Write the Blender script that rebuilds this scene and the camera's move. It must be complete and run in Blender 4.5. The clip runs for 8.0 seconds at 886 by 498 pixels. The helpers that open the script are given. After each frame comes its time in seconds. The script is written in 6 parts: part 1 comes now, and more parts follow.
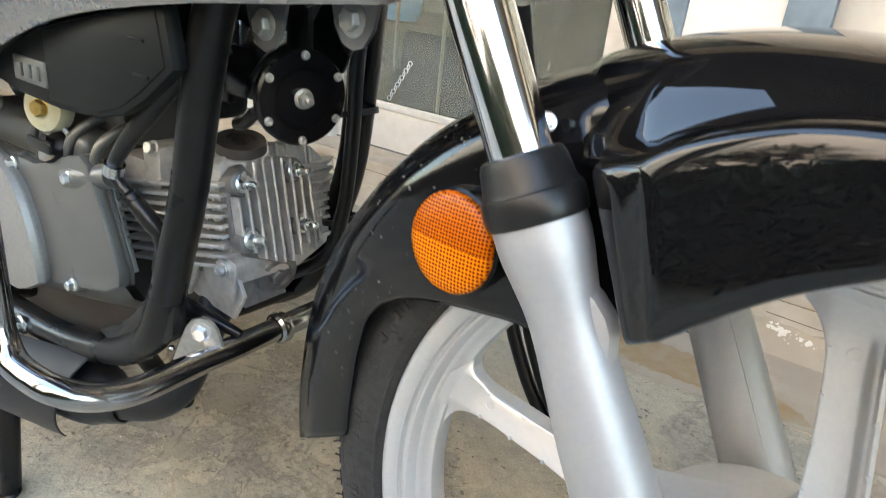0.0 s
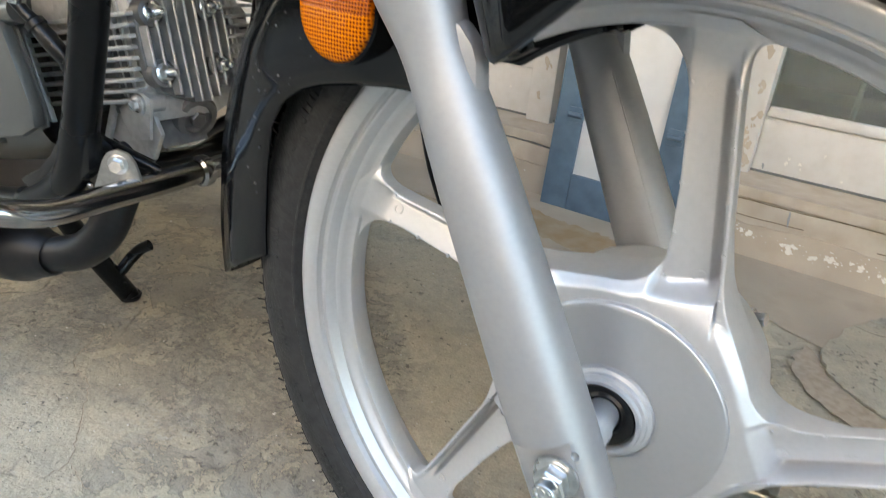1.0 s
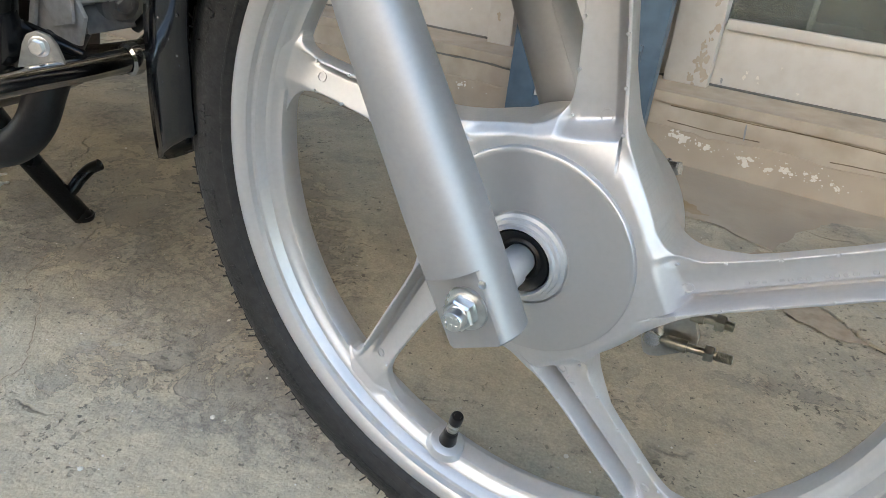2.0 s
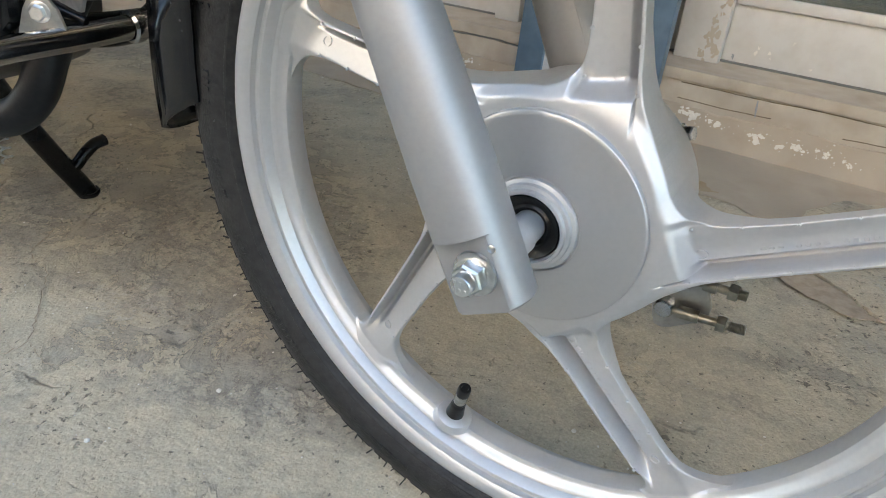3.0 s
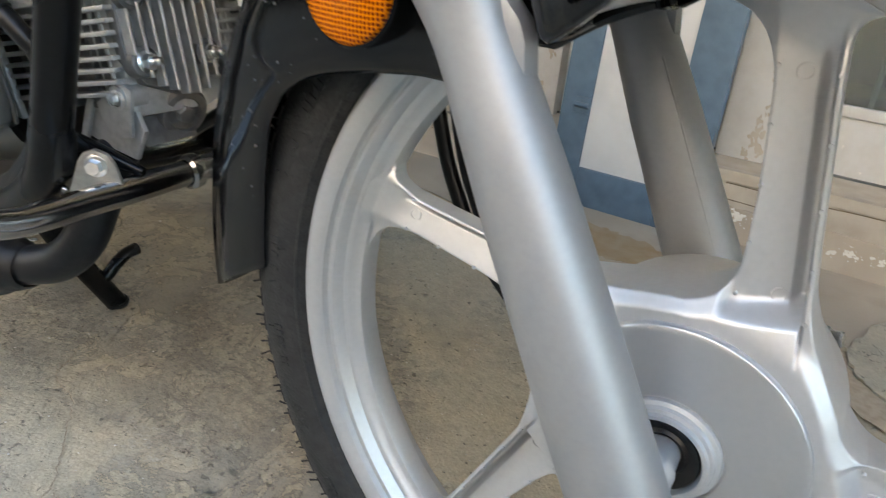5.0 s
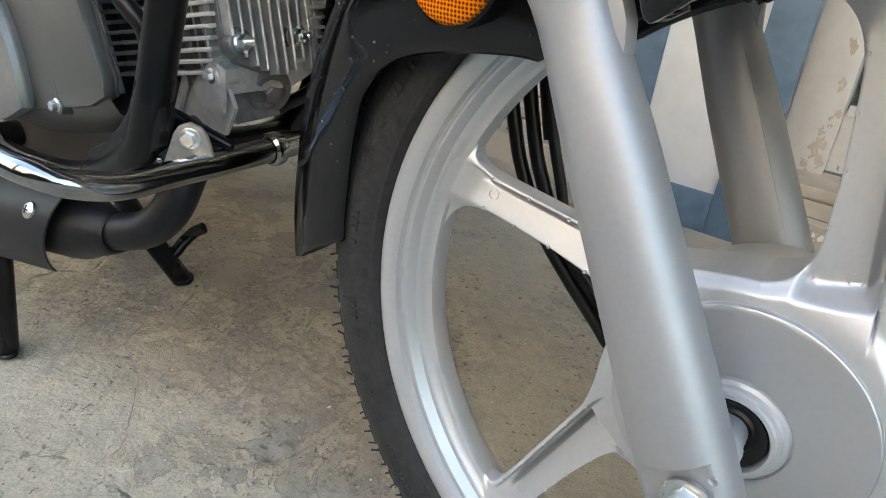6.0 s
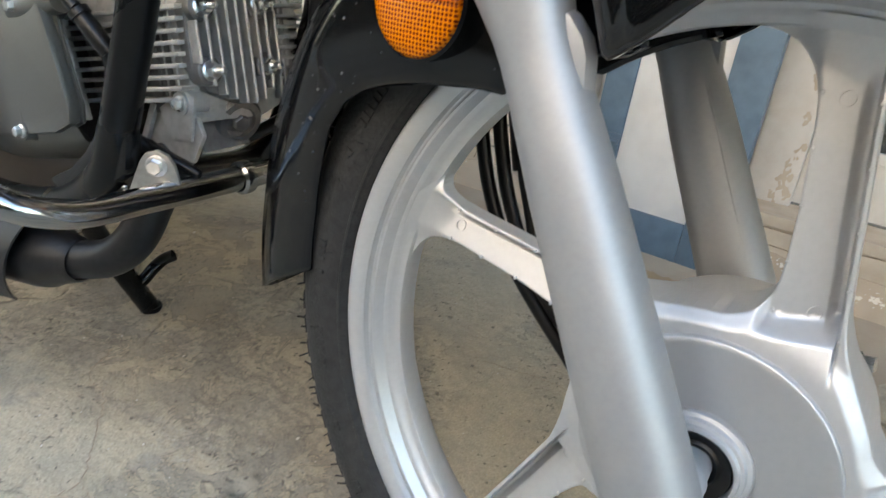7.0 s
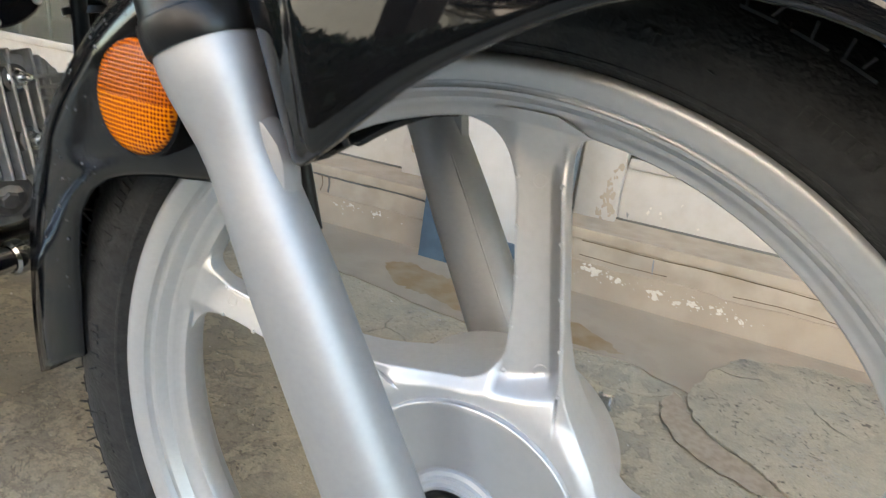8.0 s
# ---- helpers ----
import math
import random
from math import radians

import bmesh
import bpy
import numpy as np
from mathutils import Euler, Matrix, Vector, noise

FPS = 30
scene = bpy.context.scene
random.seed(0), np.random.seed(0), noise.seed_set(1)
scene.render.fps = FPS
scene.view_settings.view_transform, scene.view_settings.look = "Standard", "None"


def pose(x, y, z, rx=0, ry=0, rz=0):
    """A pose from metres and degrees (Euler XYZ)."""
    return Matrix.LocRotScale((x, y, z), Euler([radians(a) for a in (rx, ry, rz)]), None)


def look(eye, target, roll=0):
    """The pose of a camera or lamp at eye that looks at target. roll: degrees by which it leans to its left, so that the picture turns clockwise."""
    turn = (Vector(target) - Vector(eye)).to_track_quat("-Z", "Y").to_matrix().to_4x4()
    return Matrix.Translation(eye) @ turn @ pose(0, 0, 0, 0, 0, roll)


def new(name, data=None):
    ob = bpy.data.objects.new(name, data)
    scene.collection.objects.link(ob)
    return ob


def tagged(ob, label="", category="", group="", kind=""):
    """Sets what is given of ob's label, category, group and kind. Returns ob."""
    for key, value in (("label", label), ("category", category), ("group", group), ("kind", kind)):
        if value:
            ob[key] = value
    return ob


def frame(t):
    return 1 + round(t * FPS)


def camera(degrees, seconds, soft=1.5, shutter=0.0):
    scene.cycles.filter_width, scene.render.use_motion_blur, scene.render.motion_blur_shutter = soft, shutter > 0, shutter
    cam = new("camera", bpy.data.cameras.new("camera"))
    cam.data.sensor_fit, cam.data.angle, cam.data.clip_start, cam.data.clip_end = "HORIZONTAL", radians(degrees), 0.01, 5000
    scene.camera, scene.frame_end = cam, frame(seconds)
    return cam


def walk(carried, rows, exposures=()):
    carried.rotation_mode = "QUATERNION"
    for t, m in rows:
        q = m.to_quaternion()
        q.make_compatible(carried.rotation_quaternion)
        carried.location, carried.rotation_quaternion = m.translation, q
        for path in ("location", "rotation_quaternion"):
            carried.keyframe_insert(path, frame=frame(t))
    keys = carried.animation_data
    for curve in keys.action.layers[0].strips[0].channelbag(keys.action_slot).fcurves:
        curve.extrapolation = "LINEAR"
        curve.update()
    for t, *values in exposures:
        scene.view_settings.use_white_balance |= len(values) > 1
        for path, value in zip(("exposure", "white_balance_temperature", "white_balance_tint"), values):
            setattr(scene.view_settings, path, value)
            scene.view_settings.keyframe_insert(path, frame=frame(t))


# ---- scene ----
cam = camera(65.4, 8.0, soft=0.5, shutter=0.25)
PATH = [
    (0, (0.007, -0.316, 0.621), (-1.026, 1.216, -0.144), 6.0),
    (0.5, (0.044, -0.313, 0.576), (-0.962, 1.215, -0.232), 5.9),
    (1, (0.079, -0.329, 0.539), (-0.852, 1.21, -0.336), 5.3),
    (1.5, (0.118, -0.333, 0.501), (-0.741, 1.191, -0.469), 4.8),
    (2.8, (0.134, -0.334, 0.486), (-0.703, 1.175, -0.525), 4.6),
    (3, (0.129, -0.332, 0.48), (-0.714, 1.158, -0.555), 4.6),
    (3.5, (0.102, -0.315, 0.469), (-0.714, 1.168, -0.596), 5.7),
    (4, (0.084, -0.291, 0.482), (-0.717, 1.235, -0.533), 6.2),
    (4.5, (0.069, -0.278, 0.479), (-0.729, 1.224, -0.574), 5.5),
    (5, (0.034, -0.292, 0.523), (-0.872, 1.25, -0.372), 5.0),
    (5.2, (0.026, -0.309, 0.525), (-0.93, 1.213, -0.352), 5.5),
    (6.5, (0.031, -0.324, 0.509), (-0.976, 1.154, -0.387), 6.2),
    (7, (0.033, -0.318, 0.516), (-0.943, 1.226, -0.299), 7.2),
    (7.5, (0.049, -0.29, 0.568), (-0.778, 1.406, -0.095), 6.7),
    (8, (0.089, -0.284, 0.559), (-0.608, 1.44, -0.177), 6.9),
]
EXPOSURES = [(t, e + 0.13, 7400, 2) for t, e in ((0, 4.00), (0.5, 3.89), (1, 3.59), (1.5, 3.37), (3, 3.26), (4.5, 3.17), (5, 3.32), (6.5, 3.37), (7, 3.44), (7.5, 3.66), (8, 3.64))]
walk(cam, [(t, look(eye, target, roll)) for t, eye, target, roll in PATH], EXPOSURES)

# ---- world and light: bright hazy sky ----
world = bpy.data.worlds.new("sky")
scene.world = world
world.use_nodes = True
wn = world.node_tree.nodes
sky = wn.new("ShaderNodeTexSky")
sky.sky_type = "NISHITA"
sky.sun_disc = False
sky.sun_elevation = radians(48)
sky.sun_rotation = radians(-20)
sky.air_density = 1.0
sky.dust_density = 2.0
wn["Background"].inputs["Strength"].default_value = 0.15
world.node_tree.links.new(sky.outputs[0], wn["Background"].inputs["Color"])
# a hazy sun stands behind the building, so that the covered forecourt lies in open shade
sun = new("sun", bpy.data.lights.new("sun", "SUN"))
sun.data.energy = 1.3
sun.data.angle = radians(10)
sun.data.color = (1.0, 0.95, 0.88)
sun.matrix_world = look((2.0, 9.0, 10.2), (0, 0, 0))


# ---- materials ----
def material(name, color, rough=0.5, metal=0.0, dark=None, scale=30.0, amount=0.5, bump=0.0, bump_scale=200.0,
             rough_var=0.1, coat=0.0, stain=0.0, stain_scale=6.0, spec=0.5):
    """A painted, cast or moulded surface: grain and stains in colour, uneven gloss and fine relief."""
    m = bpy.data.materials.new(name)
    m.use_nodes = True
    n, l = m.node_tree.nodes, m.node_tree.links
    b = n["Principled BSDF"]
    dark = dark or tuple(c * 0.8 for c in color)
    co = n.new("ShaderNodeTexCoord")
    no = n.new("ShaderNodeTexNoise")
    no.inputs["Scale"].default_value, no.inputs["Detail"].default_value = scale, 6
    big = n.new("ShaderNodeTexNoise")
    big.inputs["Scale"].default_value, big.inputs["Detail"].default_value = stain_scale, 5
    for t in (no, big):
        l.new(co.outputs["Object"], t.inputs["Vector"])
    mix = n.new("ShaderNodeMix")
    mix.data_type = "RGBA"
    mix.inputs[6].default_value, mix.inputs[7].default_value = (*dark, 1), (*color, 1)
    ramp = n.new("ShaderNodeMapRange")
    ramp.inputs[1].default_value, ramp.inputs[2].default_value = 0.5 - 0.25 / max(amount, 0.05) * 0.5, 0.6
    l.new(no.outputs["Fac"], ramp.inputs[0])
    l.new(ramp.outputs[0], mix.inputs[0])
    out = mix.outputs[2]
    if stain:
        r2 = n.new("ShaderNodeMapRange")
        r2.inputs[1].default_value, r2.inputs[2].default_value = 0.5, 0.68
        r2.inputs[3].default_value, r2.inputs[4].default_value = 0, stain
        l.new(big.outputs["Fac"], r2.inputs[0])
        m2 = n.new("ShaderNodeMix")
        m2.data_type = "RGBA"
        m2.inputs[7].default_value = (*[c * 0.45 for c in dark], 1)
        l.new(r2.outputs[0], m2.inputs[0])
        l.new(out, m2.inputs[6])
        out = m2.outputs[2]
    l.new(out, b.inputs["Base Color"])
    rr = n.new("ShaderNodeMapRange")
    rr.inputs[3].default_value, rr.inputs[4].default_value = max(rough - rough_var, 0.02), min(rough + rough_var, 1)
    l.new(big.outputs["Fac"], rr.inputs[0])
    l.new(rr.outputs[0], b.inputs["Roughness"])
    b.inputs["Metallic"].default_value = metal
    b.inputs["Coat Weight"].default_value = coat
    b.inputs["Coat Roughness"].default_value = 0.05
    b.inputs["Specular IOR Level"].default_value = spec
    if bump:
        bn = n.new("ShaderNodeTexNoise")
        bn.inputs["Scale"].default_value, bn.inputs["Detail"].default_value = bump_scale, 4
        l.new(co.outputs["Object"], bn.inputs["Vector"])
        bp = n.new("ShaderNodeBump")
        bp.inputs["Strength"].default_value, bp.inputs["Distance"].default_value = bump, 0.002
        l.new(bn.outputs["Fac"], bp.inputs["Height"])
        l.new(bp.outputs[0], b.inputs["Normal"])
    return m


SILVER = material("silver_wheel_paint", (0.542, 0.550, 0.564), 0.44, 0.66, (0.512, 0.521, 0.536), 300, 0.5, 0.04, 1500, 0.05)
HUBDISC = material("turned_silver_hub", (0.468, 0.475, 0.487), 0.37, 0.7, (0.453, 0.460, 0.472), 300, 0.5, 0.02, 900, 0.05)
LEG = material("silver_fork_paint", (0.348, 0.354, 0.364), 0.48, 0.60, (0.331, 0.337, 0.347), 300, 0.5, 0.03, 1200, 0.05)
STEEL = material("polished_fork_tube", (0.72, 0.72, 0.73), 0.09, 1.0, (0.66, 0.66, 0.67), 60, 0.5, 0.0, 200, 0.03)
CHROME = material("chrome", (0.36, 0.364, 0.372), 0.13, 1.0, (0.30, 0.30, 0.31), 60, 0.5, 0.03, 120, 0.04, stain=0.2, stain_scale=30)
ZINC = material("zinc_plated_steel", (0.68, 0.70, 0.71), 0.28, 1.0, (0.54, 0.56, 0.57), 200, 0.6, 0.06, 600, 0.1)
ZINCDULL = material("dull_zinc_plate", (0.42, 0.42, 0.40), 0.4, 0.9, (0.34, 0.34, 0.32), 200, 0.6, 0.06, 600, 0.1)
YZINC = material("yellow_zinc_steel", (0.34, 0.33, 0.28), 0.35, 1.0, (0.23, 0.22, 0.18), 200, 0.6, 0.08, 600, 0.1)
RUBBER = material("tyre_rubber", (0.027, 0.027, 0.0275), 0.62, 0.0, (0.016, 0.016, 0.0165), 140, 0.6, 0.55, 420, 0.10, stain=0.2, spec=0.30)
SOFTRUBBER = material("black_rubber", (0.009, 0.009, 0.0095), 0.32, 0.0, (0.006, 0.006, 0.006), 150, 0.6, 0.1, 500, 0.1, spec=0.3)
GLOSSBLACK = material("gloss_black_paint", (0.004, 0.004, 0.0045), 0.03, 0.0, (0.003, 0.003, 0.003), 40, 0.5, 0.0, 200, 0.012)
SATINBLACK = material("black_plastic", (0.005, 0.005, 0.0055), 0.20, 0.0, (0.004, 0.004, 0.0045), 120, 0.6, 0.05, 500, 0.07, spec=0.24)
FRAMEBLACK = material("black_frame_enamel", (0.005, 0.005, 0.0055), 0.27, 0.0, (0.003, 0.003, 0.003), 60, 0.6, 0.03, 300, 0.08, spec=0.25)
MATTBLACK = material("matt_black_exhaust", (0.007, 0.0073, 0.0082), 0.45, 0.0, (0.011, 0.011, 0.012), 200, 0.6, 0.12, 900, 0.08, spec=0.22)
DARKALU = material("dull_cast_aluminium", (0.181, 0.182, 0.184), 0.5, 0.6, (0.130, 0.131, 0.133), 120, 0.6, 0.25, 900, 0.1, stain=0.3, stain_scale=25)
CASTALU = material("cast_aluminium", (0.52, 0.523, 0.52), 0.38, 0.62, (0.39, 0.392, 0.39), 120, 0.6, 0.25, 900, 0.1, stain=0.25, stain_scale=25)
CASEPAINT = material("grey_engine_paint", (0.102, 0.105, 0.101), 0.38, 0.45, (0.092, 0.095, 0.090), 600, 0.6, 0.08, 900, 0.08, stain=0.15, stain_scale=15)
DARKCAP = material("dark_grey_cast_cap", (0.066, 0.060, 0.056), 0.45, 0.4, (0.050, 0.046, 0.043), 200, 0.5, 0.1, 900, 0.08)
BRASS = material("dull_brass", (0.45, 0.33, 0.12), 0.35, 1.0, (0.32, 0.23, 0.09), 200, 0.5, 0.05, 600, 0.08)
LIGHTCASE = material("light_grey_engine_paint", (0.205, 0.206, 0.202), 0.42, 0.4, (0.180, 0.181, 0.177), 300, 0.6, 0.05, 900, 0.08)
GREYPLASTIC = material("dark_grey_plastic", (0.007, 0.008, 0.0083), 0.44, 0.0, (0.006, 0.0066, 0.0068), 150, 0.6, 0.03, 900, 0.1, spec=0.07)
FENDERBLACK = material("glossy_black_plastic", (0.005, 0.005, 0.0055), 0.11, 0.0, (0.004, 0.004, 0.0045), 80, 0.6, 0.02, 300, 0.05, spec=0.40)
WARMCEMENT = material("smooth_warm_cement", (0.418, 0.349, 0.270), 0.8, 0.0, (0.360, 0.295, 0.223), 14, 0.7, 0.35, 120, 0.08, stain=0.22, stain_scale=7)
PALEDIRT = material("pale_brown_dirt", (0.40, 0.33, 0.25), 0.9, 0.0, (0.31, 0.25, 0.185), 90, 0.7, 0.5, 200, 0.05)
OCHRE = material("ochre_stained_cement", (0.317, 0.216, 0.115), 0.8, 0.0, (0.360, 0.281, 0.187), 25, 0.7, 0.3, 120, 0.08)
BROWNDIRT = material("brown_dirt", (0.187, 0.144, 0.097), 0.9, 0.0, (0.122, 0.090, 0.061), 60, 0.7, 0.5, 200, 0.05)
TANKPAINT = material("silver_tank_paint", (0.15, 0.148, 0.146), 0.26, 0.5, (0.13, 0.128, 0.126), 300, 0.5, 0, 200, 0.05, coat=0.6)
PLASTICYELLOW = material("aged_clear_plastic", (0.30, 0.29, 0.21), 0.3, 0.0, (0.25, 0.235, 0.15), 90, 0.5, 0.03)
WHITEPAINT = material("worn_white_paint", (0.518, 0.504, 0.475), 0.5, 0.0, (0.475, 0.454, 0.418), 35, 0.6, 0.15, 150, 0.1, stain=0.10, stain_scale=9)
BLUEPAINT = material("worn_blue_paint", (0.097, 0.148, 0.198), 0.45, 0.0, (0.072, 0.115, 0.158), 30, 0.6, 0.25, 120, 0.1, stain=0.25, stain_scale=14)
PALEPANEL = material("white_board", (0.547, 0.544, 0.526), 0.5, 0.0, (0.518, 0.511, 0.490), 25, 0.5, 0.05, 120, 0.1, stain=0.10, stain_scale=17)
PINKWALL = material("pinkish_render", (0.68, 0.585, 0.52), 0.85, 0.0, (0.63, 0.535, 0.47), 12, 0.6, 0.3, 60, 0.05)
ASPHALT = material("asphalt", (0.05, 0.05, 0.05), 0.85, 0.0, (0.035, 0.035, 0.035), 80, 0.6, 0.4, 150)
FOLIAGE = material("hedge_leaves", (0.040, 0.070, 0.026), 0.5, 0.0, (0.03, 0.05, 0.02), 20, 0.6)
ROOFDARK = material("dark_sheet_roof", (0.07, 0.07, 0.072), 0.6, 0.0, (0.05, 0.05, 0.052), 6, 0.6, 0.1, 30)
BARK = material("bark", (0.06, 0.05, 0.04), 0.8, 0.0, (0.04, 0.03, 0.025), 40, 0.6, 0.3, 90)
BLUEPLASTIC = material("light_blue_plastic", (0.09, 0.40, 0.80), 0.35, 0.0, (0.07, 0.35, 0.74), 30, 0.5, 0.03)
DARKBLUE = material("dark_blue_sacking", (0.03, 0.05, 0.10), 0.8, 0.0, (0.02, 0.03, 0.07), 60, 0.6, 0.3, 120)
GREYMARK = material("grey_blue_smear", (0.259, 0.274, 0.288), 0.8, 0.0, (0.216, 0.230, 0.245), 60, 0.5)
CHIPWHITE = material("white_paint_flake", (0.66, 0.63, 0.57), 0.7, 0.0, (0.58, 0.55, 0.49), 60, 0.6, 0.3, 200)
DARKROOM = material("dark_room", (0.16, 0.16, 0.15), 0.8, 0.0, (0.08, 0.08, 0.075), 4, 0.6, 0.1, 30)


def concrete_floor():
    m = bpy.data.materials.new("worn_concrete_floor")
    m.use_nodes = True
    n, l = m.node_tree.nodes, m.node_tree.links
    b = n["Principled BSDF"]
    co = n.new("ShaderNodeTexCoord")

    def noise_tex(scale, detail=8, rough=0.6, dist=0.0):
        t = n.new("ShaderNodeTexNoise")
        t.inputs["Scale"].default_value, t.inputs["Detail"].default_value = scale, detail
        t.inputs["Roughness"].default_value, t.inputs["Distortion"].default_value = rough, dist
        l.new(co.outputs["Object"], t.inputs["Vector"])
        return t.outputs["Fac"]

    def rng(src, a, b2, lo=0.0, hi=1.0):
        r = n.new("ShaderNodeMapRange")
        for k, v in enumerate((a, b2, lo, hi)):
            r.inputs[k + 1].default_value = v
        l.new(src, r.inputs[0])
        return r.outputs[0]

    def blend(fac, a, col):
        x = n.new("ShaderNodeMix")
        x.data_type = "RGBA"
        l.new(fac, x.inputs[0])
        if isinstance(a, tuple):
            x.inputs[6].default_value = (*a, 1)
        else:
            l.new(a, x.inputs[6])
        x.inputs[7].default_value = (*col, 1)
        return x.outputs[2]

    def times(a, b2):
        x = n.new("ShaderNodeMath")
        x.operation = "MULTIPLY"
        l.new(a, x.inputs[0])
        l.new(b2, x.inputs[1])
        return x.outputs[0]

    base = blend(rng(noise_tex(2.6, 6), 0.35, 0.65), (0.505, 0.440, 0.326), (0.570, 0.502, 0.375))
    base = blend(rng(noise_tex(16, 6, 0.6), 0.48, 0.68, 0, 0.36), base, (0.300, 0.270, 0.218))
    base = blend(rng(noise_tex(75, 5, 0.6), 0.46, 0.70, 0, 0.22), base, (0.223, 0.202, 0.166))
    base = blend(rng(noise_tex(230, 3, 0.6), 0.46, 0.66, 0, 0.16), base, (0.194, 0.173, 0.137))
    ochre = rng(noise_tex(2.2, 4, 0.5, 0.6), 0.55, 0.70, 0, 0.6)
    base = blend(ochre, base, (0.331, 0.252, 0.158))
    grey = rng(noise_tex(3.1, 5, 0.55, 0.7), 0.52, 0.64, 0, 0.45)
    base = blend(grey, base, (0.262, 0.250, 0.226))
    patch = times(rng(noise_tex(3.1, 6, 0.6, 0.7), 0.52, 0.60), rng(noise_tex(70, 10, 0.85), 0.48, 0.55))
    base = blend(rng(patch, 0, 1, 0, 0.55), base, (0.118, 0.116, 0.112))
    pale = times(rng(noise_tex(5.0, 6, 0.6), 0.54, 0.64), rng(noise_tex(95, 6, 0.75), 0.48, 0.58))
    base = blend(rng(pale, 0, 1, 0, 0.7), base, (0.446, 0.418, 0.360))
    specks = rng(noise_tex(120, 3, 0.6), 0.66, 0.69, 0, 0.8)
    base = blend(specks, base, (0.086, 0.076, 0.061))
    pits = times(rng(noise_tex(105, 3, 0.6, 0.4), 0.585, 0.64), rng(noise_tex(6, 4, 0.6), 0.50, 0.58))
    base = blend(rng(pits, 0, 1, 0, 0.82), base, (0.094, 0.083, 0.068))
    grit = rng(noise_tex(260, 2, 0.5), 0.72, 0.75, 0, 0.9)
    base = blend(grit, base, (0.540, 0.518, 0.475))
    # edges where the thin topping has flaked, in worn areas
    worn = rng(noise_tex(2.4, 5, 0.6, 0.5), 0.47, 0.56)
    layer = noise_tex(15, 9, 0.68, 0.5)
    rim_line = times(times(rng(layer, 0.490, 0.500), rng(layer, 0.503, 0.515, 1, 0)), worn)
    lost = times(rng(layer, 0.500, 0.506), worn)
    base = blend(rng(lost, 0, 1, 0, 0.44), base, (0.215, 0.205, 0.182))
    base = blend(rng(rim_line, 0, 1, 0, 0.75), base, (0.110, 0.102, 0.088))
    sand = rng(noise_tex(420, 2, 0.5), 0.36, 0.64, 0, 0.30)
    base = blend(sand, base, (0.215, 0.195, 0.160))
    wave = n.new("ShaderNodeTexVoronoi")
    wave.feature = "DISTANCE_TO_EDGE"
    wave.inputs["Scale"].default_value = 2.3
    warp = n.new("ShaderNodeTexNoise")
    warp.inputs["Scale"].default_value, warp.inputs["Detail"].default_value = 7, 6
    l.new(co.outputs["Object"], warp.inputs["Vector"])
    add = n.new("ShaderNodeMix")
    add.data_type = "RGBA"
    add.inputs[0].default_value = 0.12
    l.new(co.outputs["Object"], add.inputs[6])
    l.new(warp.outputs["Color"], add.inputs[7])
    l.new(add.outputs[2], wave.inputs["Vector"])
    crack = times(rng(wave.outputs["Distance"], 0.0, 0.006, 1, 0), rng(noise_tex(5.3, 3), 0.52, 0.60))
    base = blend(rng(crack, 0, 1, 0, 0.7), base, (0.072, 0.065, 0.054))
    l.new(base, b.inputs["Base Color"])
    l.new(rng(noise_tex(8, 5), 0.3, 0.7, 0.55, 0.85), b.inputs["Roughness"])
    h1 = n.new("ShaderNodeBump")
    h1.inputs["Strength"].default_value, h1.inputs["Distance"].default_value = 0.9, 0.006
    l.new(noise_tex(45, 8, 0.65), h1.inputs["Height"])
    h2 = n.new("ShaderNodeBump")
    h2.inputs["Strength"].default_value, h2.inputs["Distance"].default_value = 0.8, 0.003
    h2.invert = True
    both = n.new("ShaderNodeMath")
    both.operation = "MAXIMUM"
    l.new(crack, both.inputs[0])
    sunk = n.new("ShaderNodeMath")
    sunk.operation = "MAXIMUM"
    l.new(pits, sunk.inputs[0])
    l.new(rng(lost, 0, 1, 0, 0.5), sunk.inputs[1])
    l.new(sunk.outputs[0], both.inputs[1])
    l.new(both.outputs[0], h2.inputs["Height"])
    l.new(h1.outputs[0], h2.inputs["Normal"])
    h3 = n.new("ShaderNodeBump")
    h3.inputs["Strength"].default_value, h3.inputs["Distance"].default_value = 0.35, 0.002
    l.new(noise_tex(240, 4, 0.7), h3.inputs["Height"])
    l.new(h2.outputs[0], h3.inputs["Normal"])
    l.new(h3.outputs[0], b.inputs["Normal"])
    return m


CONCRETE = concrete_floor()
PLASTER = material("stained_cream_plaster", (0.432, 0.374, 0.302), 0.75, 0.0, (0.367, 0.310, 0.238), 22, 0.7, 0.5, 60, 0.1, stain=0.22, stain_scale=5)


def glass_material():
    m = bpy.data.materials.new("dusty_window_glass")
    m.use_nodes = True
    b = m.node_tree.nodes["Principled BSDF"]
    b.inputs["Base Color"].default_value = (0.62, 0.66, 0.60, 1)
    b.inputs["Transmission Weight"].default_value = 0.88
    b.inputs["Roughness"].default_value = 0.06
    b.inputs["IOR"].default_value = 1.45
    return m


